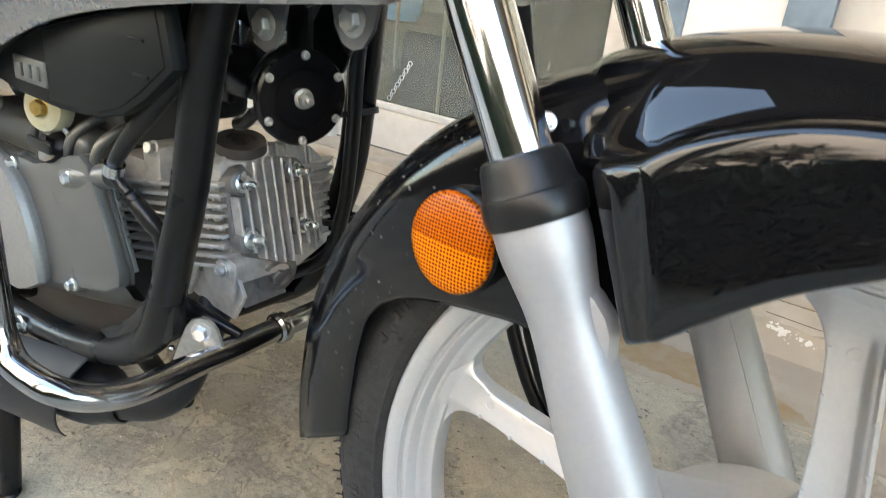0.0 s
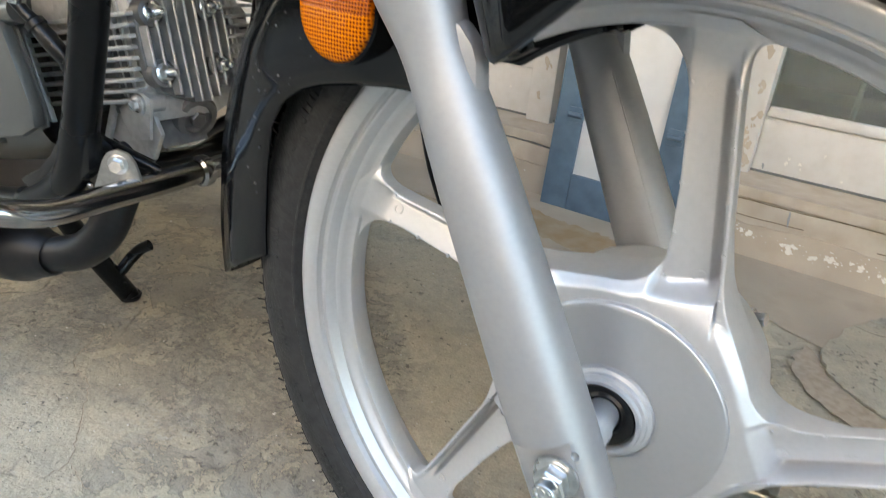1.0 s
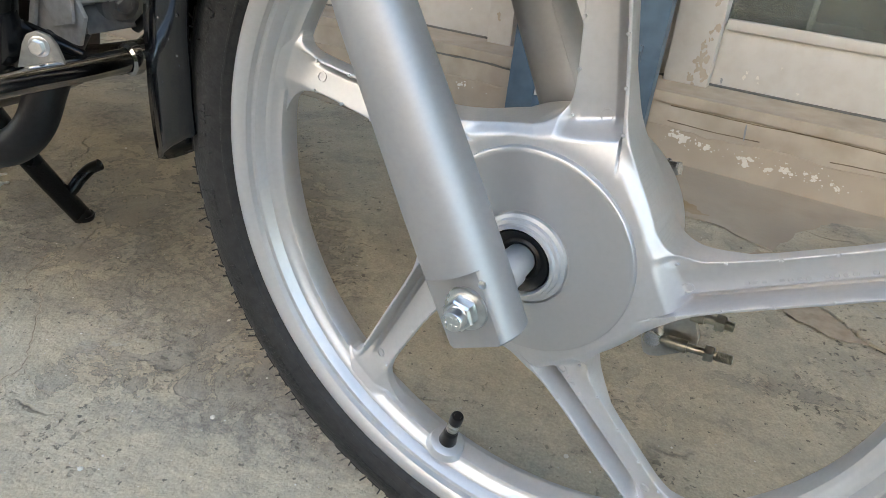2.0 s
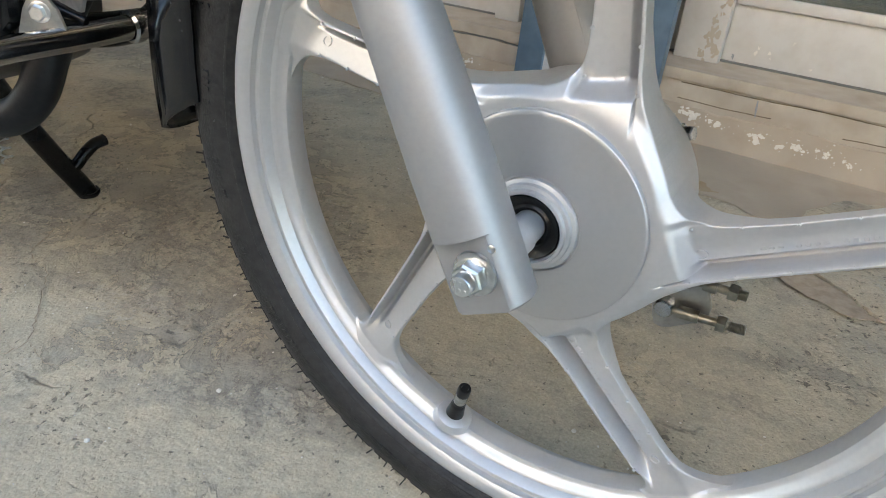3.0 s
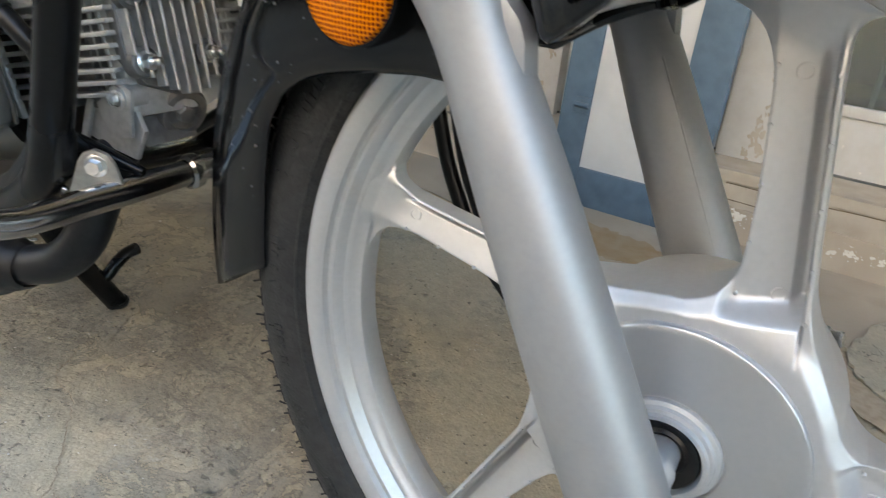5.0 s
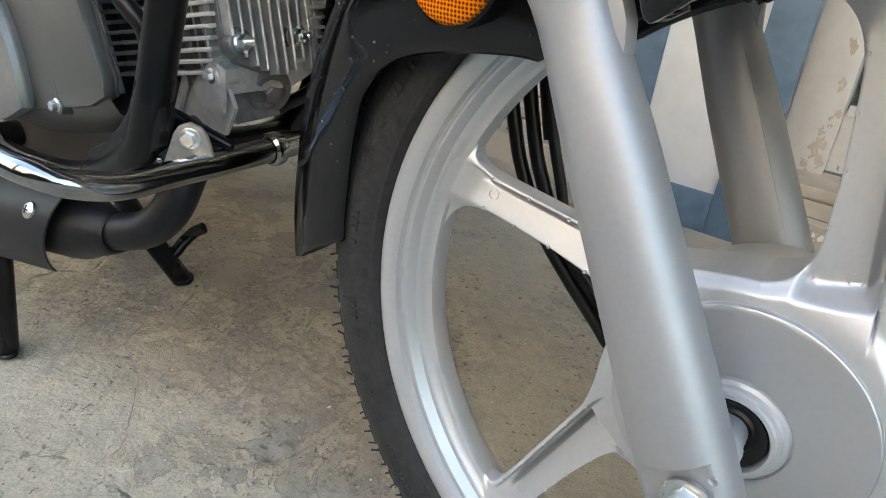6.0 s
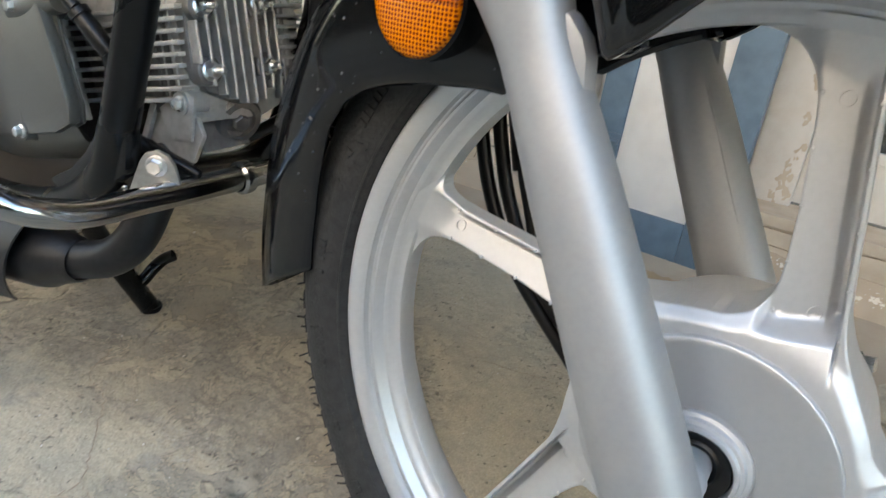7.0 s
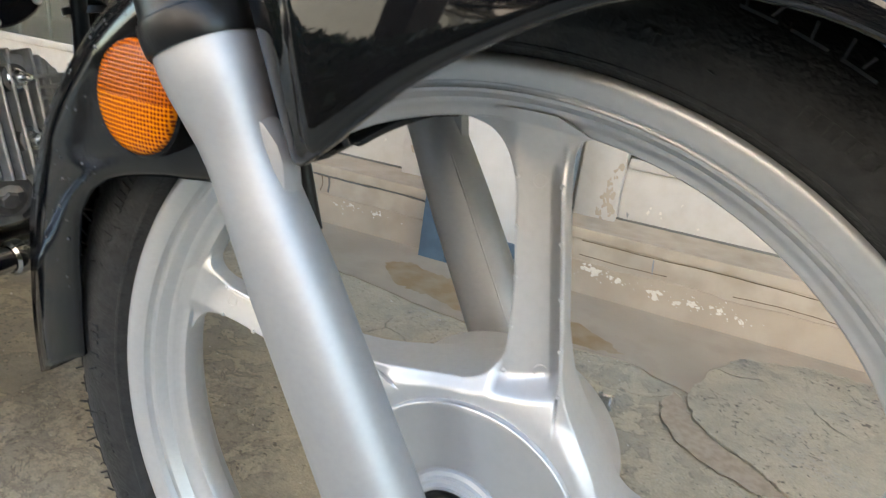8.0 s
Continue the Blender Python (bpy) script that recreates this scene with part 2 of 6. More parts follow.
def reflector_material(name, size, light, deep):
    m = bpy.data.materials.new(name)
    m.use_nodes = True
    n, l = m.node_tree.nodes, m.node_tree.links
    b = n["Principled BSDF"]
    co = n.new("ShaderNodeTexCoord")
    sep, com = n.new("ShaderNodeSeparateXYZ"), n.new("ShaderNodeCombineXYZ")
    l.new(co.outputs["Object"], sep.inputs[0])
    l.new(sep.outputs["X"], com.inputs["X"])
    l.new(sep.outputs["Z"], com.inputs["Y"])
    vo = n.new("ShaderNodeTexVoronoi")
    vo.voronoi_dimensions = "2D"
    vo.inputs["Scale"].default_value = size
    vo.inputs["Randomness"].default_value = 0.12
    l.new(com.outputs[0], vo.inputs["Vector"])
    mix = n.new("ShaderNodeMix")
    mix.data_type = "RGBA"
    mix.inputs[6].default_value, mix.inputs[7].default_value = light, deep
    r = n.new("ShaderNodeMapRange")
    r.inputs[1].default_value, r.inputs[2].default_value = 0.26, 0.46
    r.inputs[3].default_value, r.inputs[4].default_value = 1.0, 0.0
    l.new(vo.outputs["Distance"], r.inputs[0])
    l.new(r.outputs[0], mix.inputs[0])
    l.new(mix.outputs[2], b.inputs["Base Color"])
    b.inputs["Roughness"].default_value = 0.22
    b.inputs["Specular IOR Level"].default_value = 0.2
    bp = n.new("ShaderNodeBump")
    bp.inputs["Strength"].default_value, bp.inputs["Distance"].default_value = 0.35, 0.001
    l.new(vo.outputs["Distance"], bp.inputs["Height"])
    l.new(bp.outputs[0], b.inputs["Normal"])
    return m


DROP = material("water_drop", (0.08, 0.082, 0.085), 0.03, 0.0, (0.01, 0.01, 0.01), 40, 0.5, 0.0, 200, 0.01)
GLASS = glass_material()
AMBER = reflector_material("amber_reflector", 460, (0.60, 0.165, 0.003, 1), (0.13, 0.018, 0.0, 1))
DULLAMBER = reflector_material("dull_amber_reflector", 500, (0.42, 0.090, 0.002, 1), (0.10, 0.014, 0.0, 1))

# ---- mesh helpers ----
YC, AXLE = 0.030, 0.2905          # the motorcycle's middle plane; the axle's height
RAKE = radians(27)
UP_LEG = Vector((-math.sin(RAKE), 0, math.cos(RAKE)))


def part(name, bm, mat, parent=None, label="", smooth=True, m=None, angle=38):
    bmesh.ops.recalc_face_normals(bm, faces=bm.faces)
    me = bpy.data.meshes.new(name)
    if smooth:
        for e in bm.edges:
            e.smooth = not (len(e.link_faces) == 2 and e.calc_face_angle(0) > radians(angle))
        for f in bm.faces:
            f.smooth = True
    bm.to_mesh(me)
    bm.free()
    me.materials.append(mat)
    ob = new(name, me)
    if m is not None:
        ob.matrix_world = m
    if parent is not None:
        ob.parent = parent
        ob.matrix_parent_inverse = parent.matrix_basis.inverted()
    if label:
        ob["label"] = label
    return ob


def piece(name, mesh_ob, m, parent=None):
    """A repeat of a piece, on the same mesh."""
    ob = new(name, mesh_ob.data)
    ob.matrix_world = m
    if parent is not None:
        ob.parent = parent
        ob.matrix_parent_inverse = parent.matrix_basis.inverted()
    return ob


def frame_to(origin, axis, side=(0, 1, 0)):
    """A matrix whose z runs along axis."""
    z = Vector(axis).normalized()
    x = Vector(side).cross(z)
    if x.length < 1e-4:
        x = Vector((1, 0, 0)).cross(z)
    x.normalize()
    y = z.cross(x)
    r = Matrix((x, y, z)).transposed().to_4x4()
    return Matrix.Translation(origin) @ r


def lathe(profile, m, segs=48, closed=False, bm=None, a0=0.0, a1=360.0):
    """Turns rows of (radius, height) about m's z axis."""
    bm = bm or bmesh.new()
    full = abs(a1 - a0) >= 359.9
    cols = []
    steps = segs if full else segs + 1
    for k in range(steps):
        a = radians(a0 + (a1 - a0) * k / segs)
        cols.append([bm.verts.new(m @ Vector((r * math.cos(a), r * math.sin(a), h))) for r, h in profile])
    n = len(profile)
    for k in range(segs):
        c0, c1 = cols[k], cols[(k + 1) % steps]
        for j in range(n if closed else n - 1):
            q = (c0[j], c1[j], c1[(j + 1) % n], c0[(j + 1) % n])
            try:
                bm.faces.new(q)
            except ValueError:
                pass
    if full:
        bmesh.ops.remove_doubles(bm, verts=bm.verts, dist=1e-6)
    return bm


def spline(points, n=8):
    """A smooth line through the points (Catmull-Rom)."""
    p = [Vector(q) for q in points]
    p = [2 * p[0] - p[1]] + p + [2 * p[-1] - p[-2]]
    out = []
    for i in range(1, len(p) - 2):
        for k in range(n):
            t = k / n
            a, b, c, d = p[i - 1], p[i], p[i + 1], p[i + 2]
            out.append(0.5 * ((2 * b) + (c - a) * t + (2 * a - 5 * b + 4 * c - d) * t * t + (3 * b - a - 3 * c + d) * t ** 3))
    out.append(p[-2])
    return out


def tube(points, radius, segs=16, n=8, bm=None, squash=1.0):
    """A round bar along a smooth line; radius is a number or one per point."""
    bm = bm or bmesh.new()
    line = spline(points, n) if n > 1 else [Vector(p) for p in points]
    rings = []
    side = None
    for i, p in enumerate(line):
        d = (line[min(i + 1, len(line) - 1)] - line[max(i - 1, 0)]).normalized()
        if side is None:
            side = d.orthogonal().normalized()
        side = (side - d * side.dot(d)).normalized()
        up = d.cross(side)
        if isinstance(radius, (int, float)):
            r = radius
        else:
            x = i / (len(line) - 1) * (len(radius) - 1)
            j = min(int(x), len(radius) - 2)
            r = radius[j] + (radius[j + 1] - radius[j]) * (x - j)
        rings.append([bm.verts.new(p + r * (math.cos(a) * side + squash * math.sin(a) * up))
                      for a in (2 * math.pi * k / segs for k in range(segs))])
    for a, b in zip(rings, rings[1:]):
        for k in range(segs):
            bm.faces.new((a[k], a[(k + 1) % segs], b[(k + 1) % segs], b[k]))
    bm.faces.new(rings[0][::-1])
    bm.faces.new(rings[-1])
    return bm


def block(x0, x1, y0, y1, z0, z1, bevel=0.0, m=None, bm=None, segs=2):
    bm = bm or bmesh.new()
    t = bmesh.new()
    bmesh.ops.create_cube(t, size=1)
    for v in t.verts:
        v.co = Vector(((x0 + x1) / 2 + v.co.x * (x1 - x0), (y0 + y1) / 2 + v.co.y * (y1 - y0), (z0 + z1) / 2 + v.co.z * (z1 - z0)))
    if bevel:
        bmesh.ops.bevel(t, geom=t.edges[:], offset=bevel, segments=segs, affect="EDGES", profile=0.6)
    return merge(bm, t, m)


def merge(bm, t, m=None):
    if m is not None:
        bmesh.ops.transform(t, matrix=m, verts=t.verts)
    me = bpy.data.meshes.new("tmp")
    t.to_mesh(me)
    t.free()
    bm.from_mesh(me)
    bpy.data.meshes.remove(me)
    return bm


def plate(outline, thick, m, bevel=0.0, bm=None):
    """A flat outline in m's x-y plane, thick along its z."""
    t = bmesh.new()
    lo = [t.verts.new((x, y, 0)) for x, y in outline]
    f = t.faces.new(lo)
    ex = bmesh.ops.extrude_face_region(t, geom=[f])
    bmesh.ops.translate(t, vec=(0, 0, thick), verts=[v for v in ex["geom"] if isinstance(v, bmesh.types.BMVert)])
    bmesh.ops.recalc_face_normals(t, faces=t.faces)
    if bevel:
        bmesh.ops.bevel(t, geom=[e for e in t.edges if e.is_manifold and e.calc_face_angle(0) > 0.6], offset=bevel, segments=2, affect="EDGES", profile=0.6)
    return merge(bm or bmesh.new(), t, m)


def prism(sides, r, h, m, bm=None, chamfer=0.12, flange=0.0, stud=0.0):
    """A hexagon-headed bolt: optional washer flange below and stud above."""
    t = bmesh.new()
    lathe([(0, 0), (r, 0), (r, h * 0.85), (r * (1 - chamfer), h), (0, h)], Matrix.Identity(4), sides, bm=t)
    if flange:
        lathe([(0, -h * 0.25), (flange, -h * 0.25), (flange, -h * 0.05), (flange * 0.8, h * 0.08), (0, h * 0.08)], Matrix.Identity(4), 24, bm=t)
    if stud:
        lathe([(0, h * 0.9), (r * 0.5, h * 0.9), (r * 0.5, h + stud * 0.8), (r * 0.3, h + stud), (0, h + stud)], Matrix.Identity(4), 14, bm=t)
    return merge(bm or bmesh.new(), t, m)


def bolt(name, at, axis, r, h, parent, label="", mat=None, flange=0.0, stud=0.0, spin=0.2):
    return part(name, prism(6, r, h, frame_to(at, axis) @ Matrix.Rotation(spin, 4, "Z"), flange=flange, stud=stud), mat or ZINC, parent, label, angle=25)


def polar(a, r, y):
    """A place on the wheel: degrees from straight ahead, distance from the axle, across."""
    return Vector((r * math.cos(radians(a)), y, AXLE + r * math.sin(radians(a))))


def lerp_table(rows, x):
    rows = sorted(rows)
    for (x0, v0), (x1, v1) in zip(rows, rows[1:]):
        if x <= x1:
            k = max(0.0, (x - x0) / (x1 - x0))
            return v0 + (v1 - v0) * k
    return rows[-1][1]


# ---- ground, wall, window ----
def build_ground():
    def lines(lo, hi, step):
        near = np.arange(lo, hi + 1e-9, step)
        far = np.geomspace(0.03, 60, 16)
        return np.concatenate([lo - far[::-1], near, hi + far])

    xs, ys = lines(-1.3, 0.75, 0.0048), lines(-0.35, 0.99, 0.0048)
    pits = [(-0.388, 0.027, 0.011, 0.008), (-0.389, 0.058, 0.009, 0.007)]
    rng = random.Random(8)
    for _ in range(60):
        pits.append((rng.uniform(-1.2, 0.6), rng.uniform(-0.1, 0.9), rng.uniform(0.004, 0.009), rng.uniform(0.001, 0.0025)))
    xx, yy = np.meshgrid(xs, ys, indexing="ij")
    zz = np.zeros_like(xx)
    for px, py, pr, pd in pits:
        zz -= pd * np.exp(-((xx - px) ** 2 + (yy - py) ** 2) / (0.7 * pr) ** 2)
    near = (np.abs(xx + 0.3) < 1.2) & (np.abs(yy - 0.3) < 0.9)
    for i, jj in zip(*np.nonzero(near)):
        zz[i, jj] -= 0.0008 + 0.0008 * noise.noise((xx[i, jj] * 9, yy[i, jj] * 9, 0)) + 0.0004 * noise.noise((xx[i, jj] * 60, yy[i, jj] * 60, 2))
    n1, n2 = xx.shape
    me = bpy.data.meshes.new("ground")
    quads = [(i * n2 + k, (i + 1) * n2 + k, (i + 1) * n2 + k + 1, i * n2 + k + 1) for i in range(n1 - 1) for k in range(n2 - 1)]
    me.from_pydata(np.stack([xx, yy, zz], -1).reshape(-1, 3).tolist(), [], quads)
    bm = bmesh.new()
    bm.from_mesh(me)
    bpy.data.meshes.remove(me)
    g = part("ground", bm, CONCRETE, angle=80)
    tagged(g, "worn beige concrete floor with dark stains and cracks", "ground", kind="structure")
    # a broken flake of floor topping in front of the wall
    rng = random.Random(4)
    rough = [(0.185, 0.894), (0.144, 0.822), (0.111, 0.718), (0.129, 0.649), (0.166, 0.619), (0.211, 0.586), (0.252, 0.549), (0.33, 0.50), (0.46, 0.47), (0.62, 0.50), (0.70, 0.66), (0.66, 0.84), (0.52, 0.92), (0.388, 0.929), (0.312, 0.939), (0.248, 0.916)]
    pts = []
    for (xa, ya), (xb, yb) in zip(rough, rough[1:] + rough[:1]):
        for k in range(6):
            t = k / 6
            pts.append((xa + (xb - xa) * t + rng.uniform(-0.004, 0.004), ya + (yb - ya) * t + rng.uniform(-0.004, 0.004)))
    f = part("floor_patch", plate(pts, 0.005, Matrix.Translation((0, 0, 0.0020)), 0.001), CONCRETE)
    tagged(f, "broken patch of concrete topping with a ragged edge", "floor patch", kind="structure")

    def ragged(rough, n, jit):
        out = []
        for (xa, ya), (xb, yb) in zip(rough, rough[1:] + rough[:1]):
            m = max(1, int(math.hypot(xb - xa, yb - ya) / n))
            for k in range(m):
                t = k / m
                out.append((xa + (xb - xa) * t + rng.uniform(-jit, jit), ya + (yb - ya) * t + rng.uniform(-jit, jit)))
        return out

    # smoother cement along the wall, an ochre stain on it, and dirt along the broken patch
    edge = ragged([(-2.2, 0.86), (-1.3, 0.84), (-0.65, 0.804), (-0.535, 0.777), (-0.374, 0.747), (-0.269, 0.734), (-0.066, 0.758), (0.017, 0.768), (0.114, 0.727), (0.24, 0.62), (0.40, 0.54), (0.7, 0.60), (1.6, 0.75), (1.6, 0.9885), (-2.2, 0.9885)], 0.02, 0.003)
    st = part("cement_strip", plate(edge, 0.0026, Matrix.Translation((0, 0, 0.0002)), 0.0), WARMCEMENT, smooth=False)
    tagged(st, "smooth warm beige cement along the foot of the wall", "floor strip", kind="structure")
    stain = ragged([(-0.500, 0.870), (-0.44, 0.800), (-0.36, 0.785), (-0.27, 0.760), (-0.15, 0.775), (-0.06, 0.770), (0.0, 0.785), (-0.05, 0.83), (-0.09, 0.855), (-0.16, 0.835), (-0.22, 0.87), (-0.30, 0.880), (-0.40, 0.885), (-0.46, 0.905)], 0.008, 0.006)
    tagged(part("floor_stain", plate(stain, 0.0006, Matrix.Translation((0, 0, 0.0026)), 0.0), OCHRE, smooth=False), "ochre rust stain on the cement", "stain", kind="structure")
    dirt = ragged([(0.095, 0.715), (0.082, 0.680), (0.090, 0.630), (0.118, 0.580), (0.165, 0.548), (0.225, 0.530), (0.258, 0.540), (0.205, 0.590), (0.170, 0.612), (0.125, 0.655), (0.110, 0.705)], 0.010, 0.004)
    tagged(part("dirt", plate(dirt, 0.0007, Matrix.Translation((0, 0, 0.0030)), 0.0), PALEDIRT, smooth=False), "brown dirt gathered along a broken floor edge", "dirt", kind="structure")
    # open cracks
    for name, line in (("a", [(-0.69, 0.085), (-0.671, 0.049), (-0.654, 0.030), (-0.605, 0.019), (-0.556, -0.022), (-0.507, -0.064), (-0.505, -0.098)]), ("b", [(-0.507, -0.064), (-0.46, -0.075), (-0.43, -0.06)]),
                       ("c", [(-0.33, 0.40), (-0.22, 0.42), (-0.12, 0.39), (-0.03, 0.43)]), ("d", [(0.12, 0.73), (0.05, 0.68), (-0.02, 0.69), (-0.08, 0.64)])):
        cb = bmesh.new()
        mid = spline([(x, y, 0) for x, y in line], 10)
        rows = []
        for i, q in enumerate(mid):
            w = rng.uniform(0.0002, 0.0008)
            q = q + Vector((rng.uniform(-0.002, 0.002), rng.uniform(-0.002, 0.002), 0.0006))
            rows.append([cb.verts.new(q + Vector((w, w * 0.7, 0))), cb.verts.new(q + Vector((0, 0, -0.0005))), cb.verts.new(q - Vector((w, w * 0.7, 0)))])
        for pr, q in zip(rows, rows[1:]):
            cb.faces.new((pr[0], pr[1], q[1], q[0]))
            cb.faces.new((pr[1], pr[2], q[2], q[1]))
        tagged(part("floor_crack", cb, PALEDIRT, smooth=False), "thin crack in the concrete floor", "crack", kind="structure")
    # crumbs of mortar and grit
    gb = bmesh.new()
    for _ in range(40):
        bmesh.ops.create_icosphere(gb, subdivisions=1, radius=rng.uniform(0.0015, 0.004), matrix=Matrix.Translation((rng.uniform(-0.47, -0.19), rng.uniform(0.958, 0.972), 0.003)) @ Matrix.Diagonal((1.4, 1, rng.uniform(0.4, 0.8), 1)))
    for _ in range(420):
        x, y = rng.uniform(-1.1, 0.55), rng.uniform(-0.12, 0.9)
        r = rng.choice((0.0008, 0.001, 0.0014, 0.002)) if rng.random() < 0.97 else 0.0045
        bmesh.ops.create_icosphere(gb, subdivisions=1, radius=r * 0.65, matrix=Matrix.Translation((x, y, r * 0.2)) @ Matrix.Rotation(rng.uniform(0, 3), 4, "Z") @ Matrix.Diagonal((1, rng.uniform(0.5, 1), rng.uniform(0.4, 0.8), 1)))
    tagged(part("grit", gb, CHIPWHITE, smooth=False), "scattered pale crumbs and grit", "grit", kind="stuff")


build_ground()


def build_wall():
    x0, x1 = -6.0, 4.0
    bm = block(x0, x1, 1.0, 1.4, -0.02, 0.132, 0.006)
    for v in bm.verts:
        v.co.y += 0.004 * noise.noise(v.co * 3)
    pl = part("wall_plinth", bm, PLASTER, smooth=True)
    tagged(pl, "cream plastered plinth with chipped paint along its foot", "plinth", kind="structure")
    ft = bmesh.new()
    rowf = []
    for k in range(500):
        x = -2.2 + 3.8 * k / 499
        top = 0.066 + 0.006 * noise.noise((x * 9, 0, 0)) + 0.003 * noise.noise((x * 40, 3, 0))
        rowf.append([ft.verts.new((x, yy, zz)) for yy, zz in ((0.984, -0.01), (0.9885, 0.006), (0.9925, 0.03), (0.9945, top - 0.002), (0.9965, top), (1.002, top))])
    for pr, q in zip(rowf, rowf[1:]):
        for j in range(5):
            ft.faces.new((pr[j], pr[j + 1], q[j + 1], q[j]))
    tagged(part("wall_foot", ft, WARMCEMENT), "smooth cement skirting at the foot of the plinth", "plinth", kind="structure")
    tagged(part("plinth_ledge", block(x0, x1, 0.994, 1.012, 0.112, 0.1335, 0.003), PLASTER), "worn cream ledge on top of the plinth", "plinth", kind="structure")
    rng = random.Random(21)
    chips = bmesh.new()
    spots = [(0.015, 0.040, 0.0105), (0.058, 0.034, 0.0070), (0.086, 0.040, 0.0060), (0.098, 0.036, 0.0035), (-0.056, 0.047, 0.0060), (-0.070, 0.049, 0.0050), (-0.100, 0.050, 0.0110), (-0.120, 0.056, 0.0090), (0.120, 0.043, 0.0040), (0.136, 0.039, 0.0050), (0.175, 0.031, 0.0045), (0.166, 0.036, 0.0030),
             (-0.66, 0.058, 0.004), (-0.60, 0.050, 0.005), (-0.585, 0.053, 0.003), (-0.70, 0.05, 0.003)]
    spots += [(sx + rng.gauss(0, 0.022), min(0.06, max(0.012, sz + rng.gauss(0, 0.008))), rng.choice((0.0006, 0.0009, 0.0014))) for sx, sz, _ in spots for _ in range(7)]
    flakes = []
    for x, z, r in spots:
        flakes += [(x, z, r)] if r < 0.003 else [(x + rng.gauss(0, 0.55 * r), z + rng.gauss(0, 0.38 * r), r * rng.uniform(0.22, 0.55)) for _ in range(11)]
    for x, z, r in flakes:
        n = 18 if r > 0.0012 else 7
        yf = 0.9936 - 0.05 * max(0.0, 0.06 - z) - 0.0012 * rng.random()
        ring = [r * (0.8 + 0.7 * noise.noise((x * 90 + 0.9 * math.cos(6.283 * k / n), z * 90 + 0.9 * math.sin(6.283 * k / n), 0)) + rng.uniform(-0.07, 0.07)) for k in range(n)]
        chips.faces.new([chips.verts.new((x + max(0.2 * r, q) * 1.25 * math.cos(6.283 * k / n), yf, z + max(0.2 * r, q) * math.sin(6.283 * k / n))) for k, q in enumerate(ring)])
    ex = bmesh.ops.extrude_face_region(chips, geom=chips.faces[:])
    bmesh.ops.translate(chips, vec=(0, 0.006, 0), verts=[v for v in ex["geom"] if isinstance(v, bmesh.types.BMVert)])
    tagged(part("paint_flakes", chips, CHIPWHITE, smooth=False), "flaking white paint specks at the foot of the plinth", "paint flakes", kind="stuff")
    for pts in ([(-0.82, 0.108), (-0.70, 0.107), (-0.60, 0.110), (-0.50, 0.106)], [(-0.745, 0.108), (-0.742, 0.09), (-0.748, 0.072)], [(-0.14, 0.108), (0.0, 0.107), (0.12, 0.109), (0.34, 0.105)], [(-0.14, 0.078), (-0.05, 0.076), (0.03, 0.078)], [(0.15, 0.072), (0.24, 0.075), (0.33, 0.071)],
                [(-1.27, 0.10), (-1.268, 0.085), (-1.272, 0.072)], [(-1.5, 0.104), (-1.3, 0.106), (-1.05, 0.103)]):
        line = [(x, 0.9995, z) for x, z in pts]
        ck = tube(line, 0.0011, 5, 10)
        for v in ck.verts:
            v.co.z += 0.0010 * noise.noise(v.co * 25)
        tagged(part("plinth_crack", ck, BROWNDIRT), "thin dark crack in the plaster", "crack", kind="structure")
    tagged(part("chalk_mark", tube([(0.0, 0.9992, 0.104), (0.001, 0.9992, 0.090), (0.003, 0.9992, 0.074)], [0.0012, 0.0022, 0.001], 6, 5), GREYMARK), "grey-blue smear on the plinth", "mark", kind="structure")
    for pts in ([(-0.80, 0.109), (-0.76, 0.110), (-0.66, 0.108), (-0.56, 0.110), (-0.48, 0.107)], [(-0.726, 0.108), (-0.724, 0.09), (-0.727, 0.072)]):
        ck = tube([(x, 0.9985, z) for x, z in pts], 0.0022, 5, 10)
        for v in ck.verts:
            v.co.z += 0.0012 * noise.noise(v.co * 40)
        tagged(part("plinth_crack", ck, DARKROOM), "open dark joint under the ledge", "crack", kind="structure")
    tagged(part("sill_gap", block(-2.2, 1.6, 1.1065, 1.1105, 0.1325, 0.1365), DARKROOM), "dark gap under the timber frame", "gap", kind="structure")

    def peel(name, mat, y, patches, label):
        bm = bmesh.new()
        shreds = [(x + rng.gauss(0, 0.5 * r), z + rng.gauss(0, 0.8 * r), r * rng.uniform(0.3, 0.7)) for x, z, r in patches for _ in range(7)]
        for x, z, r in shreds:
            n = 20
            ring = [r * (0.8 + 0.8 * noise.noise((x * 70 + 0.8 * math.cos(6.283 * k / n), z * 70 + 0.8 * math.sin(6.283 * k / n), 5)) + rng.uniform(-0.06, 0.06)) for k in range(n)]
            dy = rng.uniform(0, 0.0006)
            bm.faces.new([bm.verts.new((x + max(0.2 * r, q) * math.cos(6.283 * k / n), y - dy, z + 1.6 * max(0.2 * r, q) * math.sin(6.283 * k / n))) for k, q in enumerate(ring)])
        ex = bmesh.ops.extrude_face_region(bm, geom=bm.faces[:])
        bmesh.ops.translate(bm, vec=(0, 0.002, 0), verts=[v for v in ex["geom"] if isinstance(v, bmesh.types.BMVert)])
        tagged(part(name, bm, mat, smooth=False), label, "peeling paint", kind="stuff")

